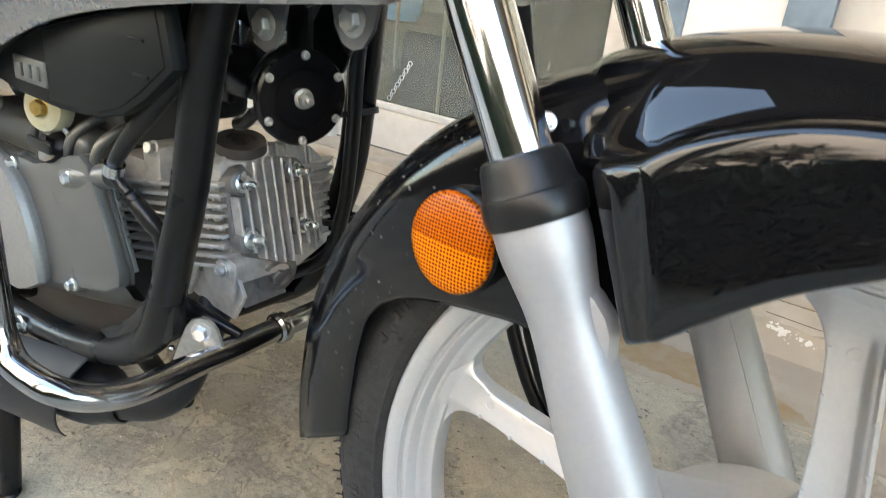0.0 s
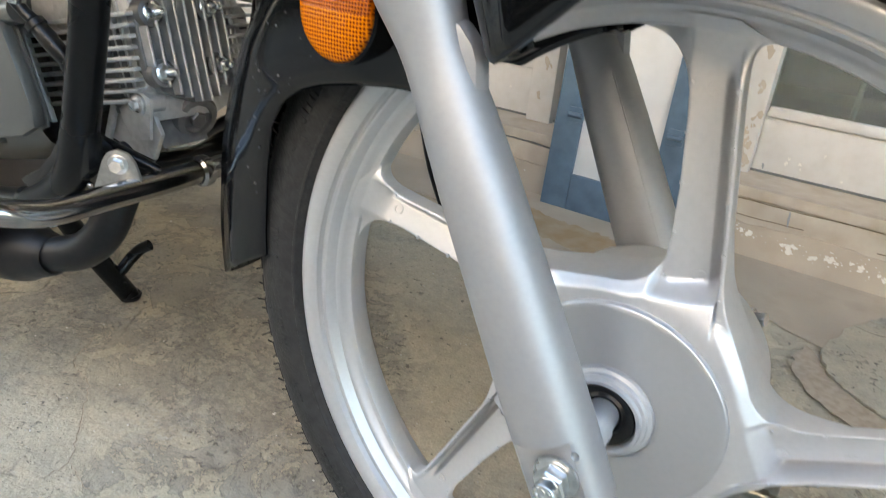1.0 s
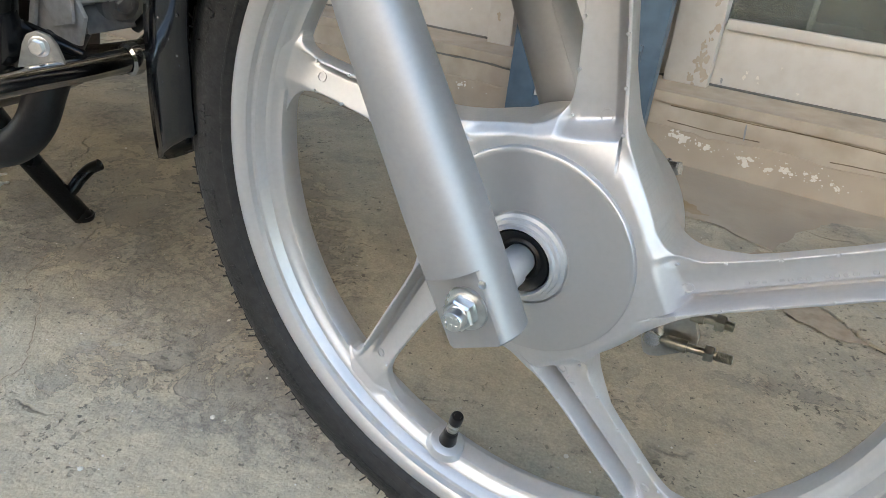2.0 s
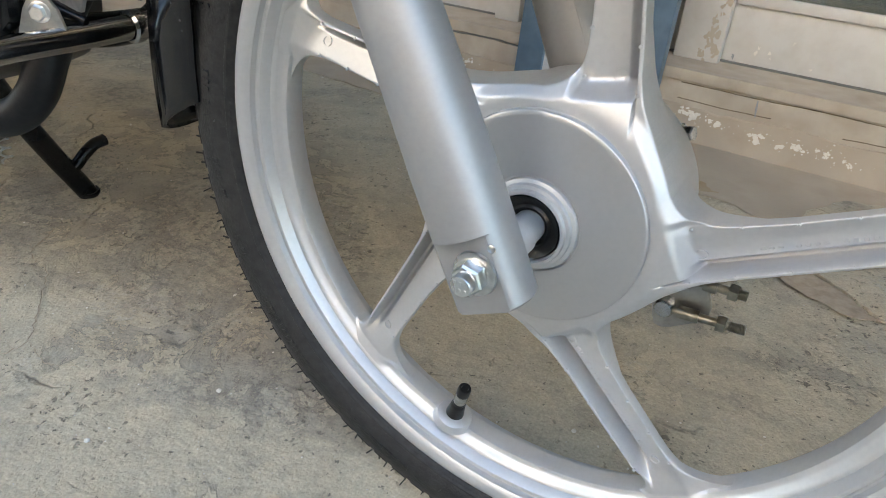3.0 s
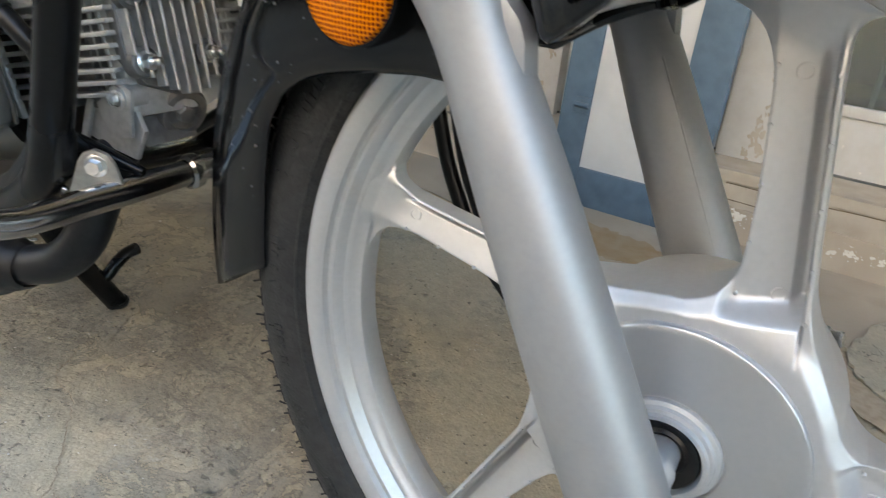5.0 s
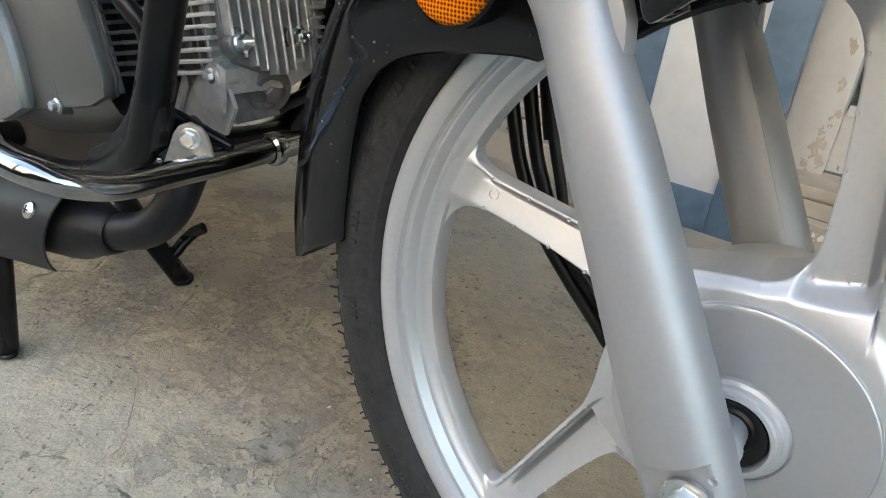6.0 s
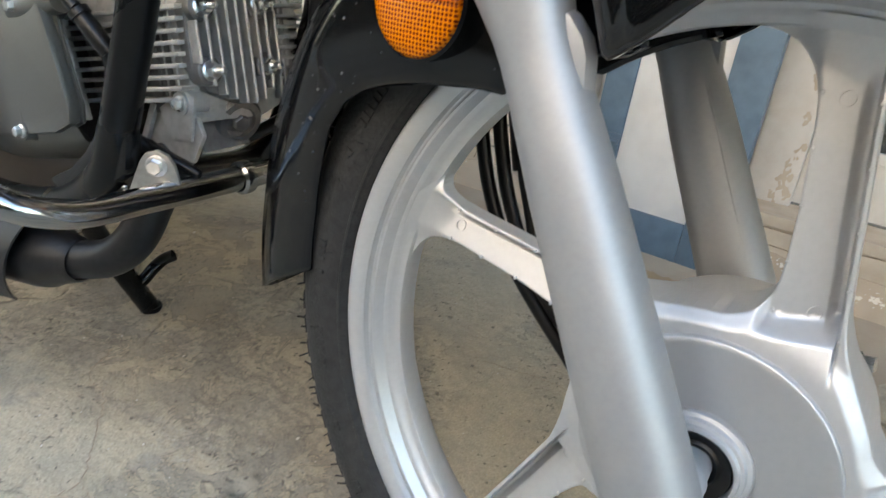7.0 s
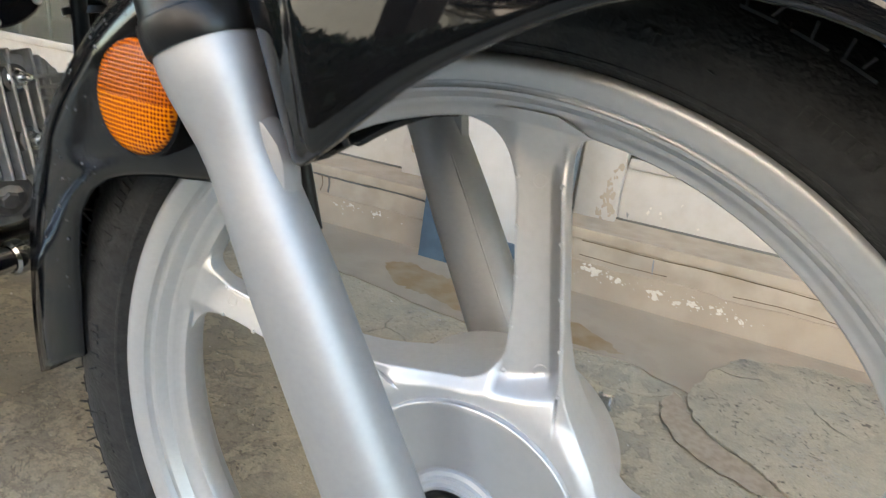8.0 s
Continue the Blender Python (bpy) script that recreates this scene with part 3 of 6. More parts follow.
    peel("peeled_patches", PLASTER, 1.0846, [(-0.113, 0.235, 0.008), (-0.125, 0.21, 0.006), (-0.117, 0.19, 0.009), (-0.132, 0.18, 0.005), (-0.122, 0.165, 0.008), (-0.112, 0.15, 0.009), (-0.135, 0.145, 0.006), (-0.118, 0.30, 0.007), (-0.12, 0.36, 0.009), (-0.565, 0.19, 0.006), (-0.55, 0.26, 0.008)], "bare patches where the white paint has peeled")
    peel("rail_chips", CHIPWHITE, 1.1096, [(-0.040, 0.162, 0.003), (-0.016, 0.165, 0.0025), (-0.038, 0.170, 0.002), (-0.014, 0.155, 0.0015), (0.06, 0.15, 0.002), (0.02, 0.19, 0.0015), (-0.80, 0.17, 0.003), (-0.79, 0.16, 0.002), (-0.86, 0.20, 0.003), (-0.65, 0.19, 0.002)], "pale chips in the paint of the rail")
    peel("rail_stains", GREYMARK, 1.1098, [(-0.079, 0.145, 0.003), (-0.95, 0.18, 0.005)], "grey smears on the timber rail")
    # bottom rail, posts and glass above the plinth
    # Out of view; the assumed height keeps the sun off the forecourt.
    tagged(part("wall_north", block(x0 - 4, x1 + 6, 1.10, 1.25, 2.1, 5.2, 0.004), PLASTER), "plain cream plastered wall above the windows", "wall", kind="structure")
    for i, (xa, xb) in enumerate(((-6.0, -1.40), (-1.36, -0.59), (-0.10, 1.3), (1.36, 4.0))):
        w = part(f"window_{i + 1}", block(xa, xb, 1.11, 1.15, 0.122, 0.25, 0.004), WHITEPAINT)
        tagged(w, "white painted timber frame with dark dusty glass", "window", kind="structure")
        part("bottom_bead", block(xa + 0.004, xb - 0.004, 1.102, 1.115, 0.242, 0.262, 0.004), WHITEPAINT, w)
        part("window_frame", block(xa, xb, 1.11, 1.15, 2.02, 2.1, 0.004), WHITEPAINT, w)
        g = part("pane", block(xa, xb, 1.128, 1.132, 0.25, 2.02), GLASS, w)
        g.visible_shadow = False
        n = max(2, int((xb - xa) / 0.13))
        bar = None
        for k in range(1, n):
            x = xa + (xb - xa) * k / n
            if bar is None:
                bar = part("grille_bar", tube([(0, 0, 0.13), (0, 0, 2.05)], 0.005, 8, 1), ZINCDULL, w, m=Matrix.Translation((x, 1.160, 0)))
            else:
                piece("grille_bar", bar, Matrix.Translation((x, 1.160, 0)), w)
    for xa, xb in ((-1.40, -1.36), (-0.59, -0.53), (-0.187, -0.10), (1.30, 1.36)):
        j = part("door_post", block(xa, xb, 1.085, 1.16, 0.122, 2.1, 0.004), WHITEPAINT)
        tagged(j, "white painted timber post with peeling paint", "door frame", kind="structure")
    d = part("door_1", block(-0.53, -0.187, 1.12, 1.15, 0.122, 2.1, 0.003), WHITEPAINT)
    tagged(d, "white painted timber door behind the leaning board", "door", kind="structure")
    # The room's dimness is put into the colour of its surfaces.
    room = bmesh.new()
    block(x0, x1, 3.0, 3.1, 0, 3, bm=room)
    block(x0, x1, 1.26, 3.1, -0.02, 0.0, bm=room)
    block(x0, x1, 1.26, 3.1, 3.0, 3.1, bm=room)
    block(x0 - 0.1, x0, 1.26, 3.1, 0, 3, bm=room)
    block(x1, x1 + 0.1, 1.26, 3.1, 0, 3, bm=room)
    tagged(part("wall_room", room, DARKROOM, smooth=False), "room behind the glass, coloured dark as if unlit", "room", kind="structure")


build_wall()


def build_window_things():
    tub = part("blue_tub", lathe([(0, 0), (0.060, 0.004), (0.075, 0.03), (0.092, 0.20), (0.096, 0.21), (0.090, 0.21), (0.07, 0.03), (0, 0.02)], Matrix.Translation((-1.245, 1.225, 0.461)) @ Matrix.Scale(0.68, 4), 32), BLUEPLASTIC)
    tagged(tub, "light blue plastic tub behind the dusty window", "tub")
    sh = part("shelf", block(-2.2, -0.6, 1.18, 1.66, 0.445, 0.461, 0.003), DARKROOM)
    tagged(sh, "shelf board behind the window, coloured dark like the room", "shelf")
    sack = part("sack", block(-1.30, -1.08, 1.28, 1.45, 0.0, 0.44, 0.05, segs=4), DARKBLUE)
    tagged(sack, "dark blue sack behind the dusty window", "sack")
    # A black sheet is added here only so that this pane looks dark.
    bag = bmesh.new()
    bmesh.ops.create_grid(bag, x_segments=40, y_segments=80, size=0.5)
    for v in bag.verts:
        x, z = v.co.x, v.co.y
        p = (x * 9, z * 9, 0)
        v.co = (-0.700 + 0.200 * x, 1.152 + 0.010 * noise.noise(p) + 0.004 * noise.noise((x * 40, z * 50, 3)), 0.62 + 0.72 * z)
    sheet = part("dark_backing", bag, SATINBLACK, angle=180)
    so = sheet.modifiers.new("thickness", "SOLIDIFY")
    so.thickness = 0.0015
    tagged(sheet, "crumpled black sheet added behind the glass to darken the pane", "plastic sheet")
    ch = bmesh.new()
    for k in range(11):
        u = k / 10
        q = Vector((-1.105 - 0.062 * u, 1.098, 0.375 - 0.098 * u))
        lathe([(0.0052, -0.001), (0.0068, -0.001), (0.0068, 0.001), (0.0052, 0.001)], frame_to(q, (0.5, 1, 0) if k % 2 else (1, -0.3, 0.3)), 10, closed=True, bm=ch)
    tagged(part("chain", ch, ZINC), "short steel chain hanging on the window", "chain")


build_window_things()


def build_board():
    """The blue-edged white board that leans on the wall."""
    w, h, b, br, t = 0.293, 0.95, 0.058, 0.073, 0.03
    m = Matrix.Translation((-0.467, 0.952, 0.0)) @ Matrix.Rotation(radians(-4.2), 4, "X")
    root = tagged(new("leaning_board"), "white board with a chipped blue painted frame leaning against the wall", "board")
    root.matrix_world = m
    for nm, (xa, xb, za, zb) in {"stile": (0, b, 0, h), "stile.001": (w - br, w, 0, h), "rail": (b, w - br, 0, 0.078), "rail.001": (b, w - br, h - b, h)}.items():
        part(nm.split(".")[0], block(xa, xb, 0, t, za, zb, 0.003, m), BLUEPAINT, root, "chipped blue painted edge")
    part("panel", block(b - 0.004, w - br + 0.004, 0.008, 0.018, b, h - b + 0.004, 0, m), PALEPANEL, root, "white board panel")
    for x in (0.044, 0.245):
        part("hinge", block(x - 0.016, x + 0.016, -0.006, 0.0, 0.184, 0.214, 0.002, m), BLUEPAINT, root, "painted-over latch plate")
        part("knuckle", tube([m @ Vector((x - 0.014, -0.008, 0.199)), m @ Vector((x + 0.014, -0.008, 0.199))], 0.005, 10, 1), BLUEPAINT, root)


build_board()


def build_far_side():
    """What closes the place behind the camera: a pinkish building across the yard."""
    # the roof over the forecourt
    tagged(part("ceiling", block(-6.0, 4.0, -0.85, 1.25, 2.75, 2.95, 0.01), ROOFDARK), "plain dark soffit of the forecourt roof", "ceiling", kind="structure")
    # Unseen end walls; the west one stands close to block light from that side.
    for s, x, y in (("west", -3.0, -0.85), ("east", 4.0, 0.2)):
        tagged(part(f"wall_{s}", block(x - 0.1, x + 0.1, y, 0.98, -0.02, 2.75, 0.01), PLASTER), "plain cream end wall added out of view", "wall", kind="structure")
    # Added out of view: a dark ground sheet that cuts reflections and bounce light.
    rd = part("road", block(-60, 60, -8.9, -4.4, -0.03, 0.004), ASPHALT, smooth=False)
    tagged(rd, "unseen dark asphalt sheet, added to darken the reflected ground", "road", kind="structure")
    rng = random.Random(11)
    leaf = bmesh.new()
    # Unseen; its height steps up where the mudguard's reflection should be dark.
    for _ in range(36000):
        x = rng.uniform(-5.2, 6)
        p = Vector((x, -2.0 + rng.gauss(0, 0.12), rng.uniform(0, 1) ** 0.8 * (lerp_table([(-5.2, 0.64), (-0.55, 0.64), (0.05, 1.10), (0.4, 1.25), (2.6, 1.2), (3.4, 0.7), (6, 0.7)], x) + 0.05 * math.sin(x * 1.7) + 0.03 * math.sin(x * 5.3))))
        u, v = Vector((rng.gauss(0, 1), rng.gauss(0, 1), rng.gauss(0, 1))).normalized() * 0.055, Vector((rng.gauss(0, 1), rng.gauss(0, 1), rng.gauss(0, 1))).normalized() * 0.035
        leaf.faces.new([leaf.verts.new(q) for q in (p - u, p + v, p + u, p - v)])
    tagged(part("hedge", leaf, FOLIAGE, smooth=False), "low dark green hedge along the forecourt", "hedge", kind="stuff")
    # Out of view; placed to give the dark upright band mirrored in the mudguard.
    post = block(-1.43, -1.23, -2.28, -1.98, -0.02, 2.6, 0.01)
    tagged(part("pillar", post, BARK), "dark pillar at the end of the hedge", "pillar", kind="structure")
    # An added white wall, sunlit and unseen, makes the mudguard's white reflection.
    low = block(-6.0, -1.95, -4.32, -4.16, -0.02, 2.10, 0.01)
    block(-6.04, -1.91, -4.36, -4.12, 2.10, 2.17, 0.008, bm=low)
    tagged(part("wall_white_added", low, WHITEPAINT), "white wall added out of view for a bright reflection", "wall", kind="structure")
    tree = tagged(new("tree"), "bare thin tree with crooked dark branches", "tree")
    tree.matrix_world = Matrix.Translation((-1.1, -3.7, 0))

    def limb(p, d, ln, r, depth):
        q = p + d * ln * 0.5 + Vector((rng.uniform(-.08, .08), rng.uniform(-.08, .08), 0)) * ln
        e = p + d * ln
        part("trunk" if depth == 0 else "branch", tube([p, q, e], [r, r * 0.85, r * 0.62], 8, 4), BARK, tree)
        if depth < 3:
            for k in range(4 if depth else 5):
                dd = (d * 0.6 + Vector((rng.uniform(-1.4, 1.4), rng.uniform(-0.5, 0.5), rng.uniform(-0.30, 0.45)))).normalized()
                limb(p + d * ln * rng.uniform(0.45, 1.0), dd, ln * rng.uniform(0.72, 1.02), r * 0.60, depth + 1)

    limb(Vector((-1.1, -3.7, 0)), Vector((-0.1, 0, 1)), 0.75, 0.075, 0)
    # Known from its reflection only; the height is raised to block low sky.
    bm = block(-16, 16, -9.4, -9.0, -0.02, 8.6, 0.01)
    tagged(part("wall_south", bm, PINKWALL), "plain pinkish rendered wall across the yard", "wall", kind="structure")


build_far_side()

# ---- the motorcycle ----
bike = tagged(new("motorcycle"), "black motorcycle with silver alloy wheels parked on its centre stand", "motorcycle")


def build_wheel():
    # rim: right half of the section (across from the middle, radius), mirrored
    half = [(0.0278, 0.2406), (0.0291, 0.2399), (0.0300, 0.2388), (0.0304, 0.2372), (0.0301, 0.2350), (0.0293, 0.2325), (0.0280, 0.2300), (0.0264, 0.2282), (0.0238, 0.2277), (0.0222, 0.2272), (0.0218, 0.2262), (0.0222, 0.2252), (0.0230, 0.2246), (0.0224, 0.2231), (0.0206, 0.2220), (0.0168, 0.2204),
            (0.0152, 0.2196), (0.0146, 0.2180), (0.0128, 0.2164), (0.0100, 0.2146), (0.0090, 0.2132), (0.0080, 0.2108), (0.0055, 0.2098)]
    outer = [(0.0255, 0.2405), (0.024, 0.234), (0.016, 0.226)]
    prof = [(r, -d) for d, r in half] + [(r, d) for d, r in half[::-1]] + [(r, d) for d, r in outer] + [(r, -d) for d, r in outer[::-1]]
    m = frame_to((0, YC, AXLE), (0, 1, 0), (1, 0, 0))
    rim = part("front_wheel", lathe(prof, m, 144, closed=True), SILVER, bike, "silver painted five-spoke alloy wheel", angle=28)
    # tyre
    tp = [(0.2375, -0.0262), (0.2410, -0.0270), (0.2424, -0.0298), (0.246, -0.0335), (0.256, -0.0365), (0.266, -0.0365), (0.2745, -0.034), (0.280, -0.0305),
          (0.2845, -0.025), (0.2885, -0.016), (0.2905, -0.006)]
    tp = tp + [(r, -d) for r, d in tp[::-1]]
    part("tyre", lathe(tp, m, 144), RUBBER, rim, "black ribbed road tyre with rubber whiskers", angle=60)
    # tread blocks along the shoulder
    tb = bmesh.new()
    for k in range(90):
        a = 360 / 90 * k
        for sgn in (-1, 1):
            c = [polar(a + da + 0.9 * sgn, r, YC + sgn * d) for r, d, da in
                 ((0.2815, 0.0305, 0.0), (0.2815, 0.0305, 2.9), (0.2912, 0.010, 4.1), (0.2912, 0.010, 1.0))]
            lo = [polar(a + da + 0.9 * sgn, r, YC + sgn * d) for r, d, da in
                  ((0.277, 0.029, 0.0), (0.277, 0.029, 2.9), (0.285, 0.010, 4.1), (0.285, 0.010, 1.0))]
            v = [tb.verts.new(p) for p in c + lo]
            for f in ((0, 1, 2, 3), (0, 4, 5, 1), (1, 5, 6, 2), (2, 6, 7, 3), (3, 7, 4, 0)):
                tb.faces.new([v[i] for i in f])
    tread = part("tread", tb, RUBBER, rim, "blocks of the tyre's tread", smooth=False)
    tagged(tread, kind="stuff")
    # moulded ring and raised marks on the sidewall
    part("sidewall_ring", lathe([(0.2435, -0.0316), (0.2445, -0.0334), (0.2458, -0.0338), (0.2465, -0.0334)], m, 144), RUBBER, rim)
    mk = bmesh.new()
    rng = random.Random(3)
    a = 100.0
    while a < 440:
        run = rng.choice((5, 7, 9, 12))
        for _ in range(run):
            wdt = rng.uniform(0.5, 0.9)
            if rng.random() < 0.88:
                r0 = 0.2575
                v = [mk.verts.new(polar(q, r, YC - 0.0375)) for q, r in ((a, r0), (a + wdt, r0), (a + wdt, r0 + 0.006), (a, r0 + 0.006))]
                w2 = [mk.verts.new(polar(q, r, YC - 0.0362)) for q, r in ((a, r0), (a + wdt, r0), (a + wdt, r0 + 0.006), (a, r0 + 0.006))]
                mk.faces.new(v)
                for i in range(4):
                    mk.faces.new((v[i], v[(i + 1) % 4], w2[(i + 1) % 4], w2[i]))
            a += wdt + 0.45
        a += rng.uniform(4, 16)
    tagged(part("sidewall_lettering", mk, RUBBER, rim, "raised rubber bars of unreadable sidewall lettering", smooth=False), kind="stuff")
    # whiskers
    wb = bmesh.new()
    for k in range(190):
        a = 360 / 190 * k + rng.uniform(-0.5, 0.5)
        if 264 < a < 276 or rng.random() < 0.10:
            continue
        d = rng.choice((0.0300, 0.0285, 0.0270))
        ln, da = rng.uniform(0.0025, 0.0060), rng.uniform(-0.6, 0.6)
        p0, p1 = polar(a, 0.2815, YC - d), polar(a + da, 0.2835 + ln, YC - d - rng.uniform(0, 0.004))
        tube([p0, p1], 0.0007, 4, 1, bm=wb)
        if k % 3 == 0:
            p0, p1 = polar(a, 0.2825, YC + d), polar(a + da, 0.2825 + ln, YC + d + rng.uniform(0, 0.003))
            tube([p0, p1], 0.0007, 4, 1, bm=wb)
    for k in range(60):
        a, r = rng.uniform(0, 360), rng.uniform(0.249, 0.272)
        p0 = polar(a, r, YC - 0.036)
        tube([p0, p0 + Vector((rng.uniform(-.003, .003), -rng.uniform(0.002, 0.005), rng.uniform(-.002, .004)))], 0.00045, 4, 1, bm=wb)
    tagged(part("moulding_flash", wb, RUBBER, rim, "thin rubber moulding whiskers", smooth=False), kind="stuff")

    # hub
    hub = [(0.012, -0.028), (0.034, -0.028), (0.0640, -0.0225), (0.0690, -0.0205), (0.0705, -0.018), (0.0715, -0.013), (0.0735, -0.004), (0.0750, 0.012),
           (0.0755, 0.034), (0.0745, 0.043), (0.012, 0.043)]
    part("hub", lathe(hub, m, 96), SILVER, rim, "silver cast hub")
    disc = [(0.030, -0.0338), (0.036, -0.0330), (0.0620, -0.0300), (0.0650, -0.0296), (0.0657, -0.0291), (0.0660, -0.0282), (0.0660, -0.0200)]
    part("hub_cover", lathe(disc, m, 96), HUBDISC, rim, "turned silver hub face")
    ring = [(0.0200, -0.034), (0.0203, -0.0400), (0.0212, -0.0416), (0.0230, -0.0412), (0.0236, -0.0390), (0.0254, -0.0384), (0.0260, -0.0360), (0.0280, -0.0350), (0.0288, -0.0330), (0.0305, -0.0326)]
    part("bearing_housing", lathe(ring, m, 64), SILVER, rim, "stepped silver bearing housing", angle=30)
    seal = [(0.0095, -0.0355), (0.0120, -0.0375), (0.0135, -0.0362), (0.0165, -0.0375), (0.0192, -0.0395), (0.0202, -0.036)]
    part("seal", lathe(seal, m, 48), SOFTRUBBER, rim, "black rubber axle seal")
    part("spacer", lathe([(0.0095, -0.036), (0.0100, -0.050), (0.0112, -0.051), (0.0112, -0.064), (0.008, -0.064)], m, 40), SILVER, rim, "silver axle spacer sleeve")

    # five spokes that run past the centre, each a channel between two ribs, flowing into hub and rim
    off, base = 0.0357, 26.5

    def smax(p, q, k):
        h = np.maximum(k - np.abs(p - q), 0) / k
        return np.maximum(p, q) + h * h * k * 0.25

    def step(x, lo, hi):
        t = np.clip((x - lo) / (hi - lo), 0, 1)
        return t * t * (3 - 2 * t)

    def rib_edge(s):
        return 0.0176 - 0.0022 * np.clip((s - 0.07) / 0.1, 0, 1)

    def low_edge(s):
        return np.interp(s, [0.070, 0.0815, 0.1065, 0.130, 0.165, 0.190], [0.0166, 0.0150, 0.0120, 0.0104, 0.0100, 0.0102])

    def star(x, z):
        """Depth inside the outline of the spokes and hub, and of the spokes alone."""
        r = np.hypot(x, z)
        sp, side = np.full_like(r, -1.0), np.zeros_like(r)
        for k in range(5):
            a = radians(72 * k)
            s = x * math.cos(a) + z * math.sin(a)
            u = -x * math.sin(a) + z * math.cos(a) + off
            d = np.where(s > 0.02, np.minimum(rib_edge(s) + u, low_edge(s) - u), -1.0)
            side = np.where(d > sp, u, side)
            sp = np.maximum(sp, d)
        core = smax(sp, 0.0765 - r, 0.026)
        full = smax(core, r - 0.2100, 0.015 + 0.021 * step(side, -0.010, 0.004))
        return r, sp, core, full

    def spoke_sector():
        nr, na = 210, 330
        rs, an = np.linspace(0.064, 0.2165, nr), np.radians(np.linspace(-52, 20, na))
        rr, aa = np.meshgrid(rs, an, indexing="ij")
        x, z = rr * np.cos(aa), rr * np.sin(aa)
        r, sp, core, full = star(x, z)
        keep = np.where(r > 0.2085, np.minimum(full - np.maximum(r - 0.2100, 0.0) - 0.0002 - 0.4 * np.maximum(r - 0.2100, 0.0), full), full)

        def depth(x, z):
            r, sp, core, full = star(x, z)
            hub = np.where(r < 0.080, -0.0256 + 0.0036 * (np.maximum(r - 0.064, 0) / 0.016) ** 2, np.interp(r, [0.080, 0.085, 0.092, 0.105, 0.14, 0.178], [-0.0220, -0.0198, -0.0168, -0.0132, -0.0100, -0.0090]))
            end = np.interp(r, [0.178, 0.190, 0.203, 0.210, 0.217], [-0.0070, -0.0080, -0.0096, -0.0108, -0.0146])
            d = np.maximum(full, 0)
            onrim = np.interp(r, [0.2098, 0.2108, 0.2132, 0.2146, 0.2164, 0.2180], [-0.0058, -0.0083, -0.0093, -0.0103, -0.0131, -0.0149])
            cw, ccw = rib_edge(x) + z + off, low_edge(x) - z - off
            # a tilted face that rises from the foot of a narrow rib to a thin lip along the other edge
            u = z + off
            foot = np.interp(x, [0.070, 0.12, 0.19], [-0.0046, -0.0034, -0.0030])
            lip = np.interp(x, [0.070, 0.085, 0.105, 0.140, 0.180], [-0.0150, -0.0140, -0.0128, -0.0112, -0.0100])
            t = np.clip((u + 0.0135) / (0.0135 + low_edge(x)), 0, 1)
            crest = np.interp(x, [0.050, 0.075, 0.100, 0.150, 0.190], [-0.0225, -0.0180, -0.0156, -0.0150, -0.0148])
            tilt = foot + (lip - foot) * t
            far = step(r, 0.186, 0.208)
            tilt = tilt * (1 - far) + end * far
            rib_side = 1 - step(u, -0.0075, -0.0055)
            groove = step(cw, 0.0022, 0.0042) * (1 - step(cw, 0.0055, 0.0100)) * (1 - step(r, 0.178, 0.198)) * step(x, 0.074, 0.081)
            tilt = tilt + (0.0012 - tilt) * groove
            across = np.minimum(d, np.where(r < 0.1, cw, d))
            on_rib = rib_side * (1 - step(across, 0.0018, 0.0038))
            ease = step(r, 0.182, 0.2115)
            tilt = tilt + (np.minimum(crest, tilt) - tilt) * on_rib * (1 - ease)
            inside = step(cw, -0.006, 0.0) * step(ccw, -0.006, 0.0)
            along = np.where(x > 0.03, step(x, 0.0700, 0.0815), 0.0)
            ridge = np.where(x > 0.03, on_rib * step(x, 0.052, 0.072), 0.0)
            g = np.maximum(along, ridge) * np.where(r > 0.115, 1.0, inside)
            face = hub * (1 - g) + tilt * g
            face = face + 0.0035 * (1 - step(d, 0.0, 0.007)) * (1 - step(r, 0.082, 0.100)) * (1 - ridge)
            face = face + 0.0010 * (1 - np.sqrt(np.clip(1 - (1 - np.clip(d / 0.0012, 0, 1)) ** 2, 0, 1)))
            own = np.where(r > 0.165, step(core, -0.014, 0.002), 1.0)
            return np.where(r > 0.165, own * face + (1 - own) * (onrim + 0.0007), face)

        verts, faces, cache = [], [], {}

        def vert(key, px, pz):
            if key not in cache:
                cache[key] = len(verts)
                verts.append((float(px), float(pz), 0.0))
            return cache[key]

        walls = []
        for i in range(nr - 1):
            for j in range(na - 1):
                if keep[i:i + 2, j:j + 2].max() <= 0:
                    continue
                for tri in (((i, j), (i + 1, j), (i + 1, j + 1)), ((i, j), (i + 1, j + 1), (i, j + 1))):
                    poly, cut = [], []
                    for n in range(3):
                        p, q = tri[n], tri[(n + 1) % 3]
                        fp, fq = keep[p], keep[q]
                        if fp > 0:
                            poly.append(vert(p, x[p], z[p]))
                        if (fp > 0) != (fq > 0):
                            t = fp / (fp - fq)
                            e = vert((min(p, q), max(p, q)), x[p] + (x[q] - x[p]) * t, z[p] + (z[q] - z[p]) * t)
                            poly.append(e)
                            cut.append(e)
                    if len(poly) >= 3:
                        faces.append(poly)
                        if len(cut) == 2:
                            walls.append(cut)
        v = np.array(verts)
        v[:, 2] = depth(v[:, 0], v[:, 1])
        out = [(p[0], p[2], p[1]) for p in v]
        back, low = {}, {}
        for cut in walls:
            for e in cut:
                if e not in back:
                    back[e] = len(out)
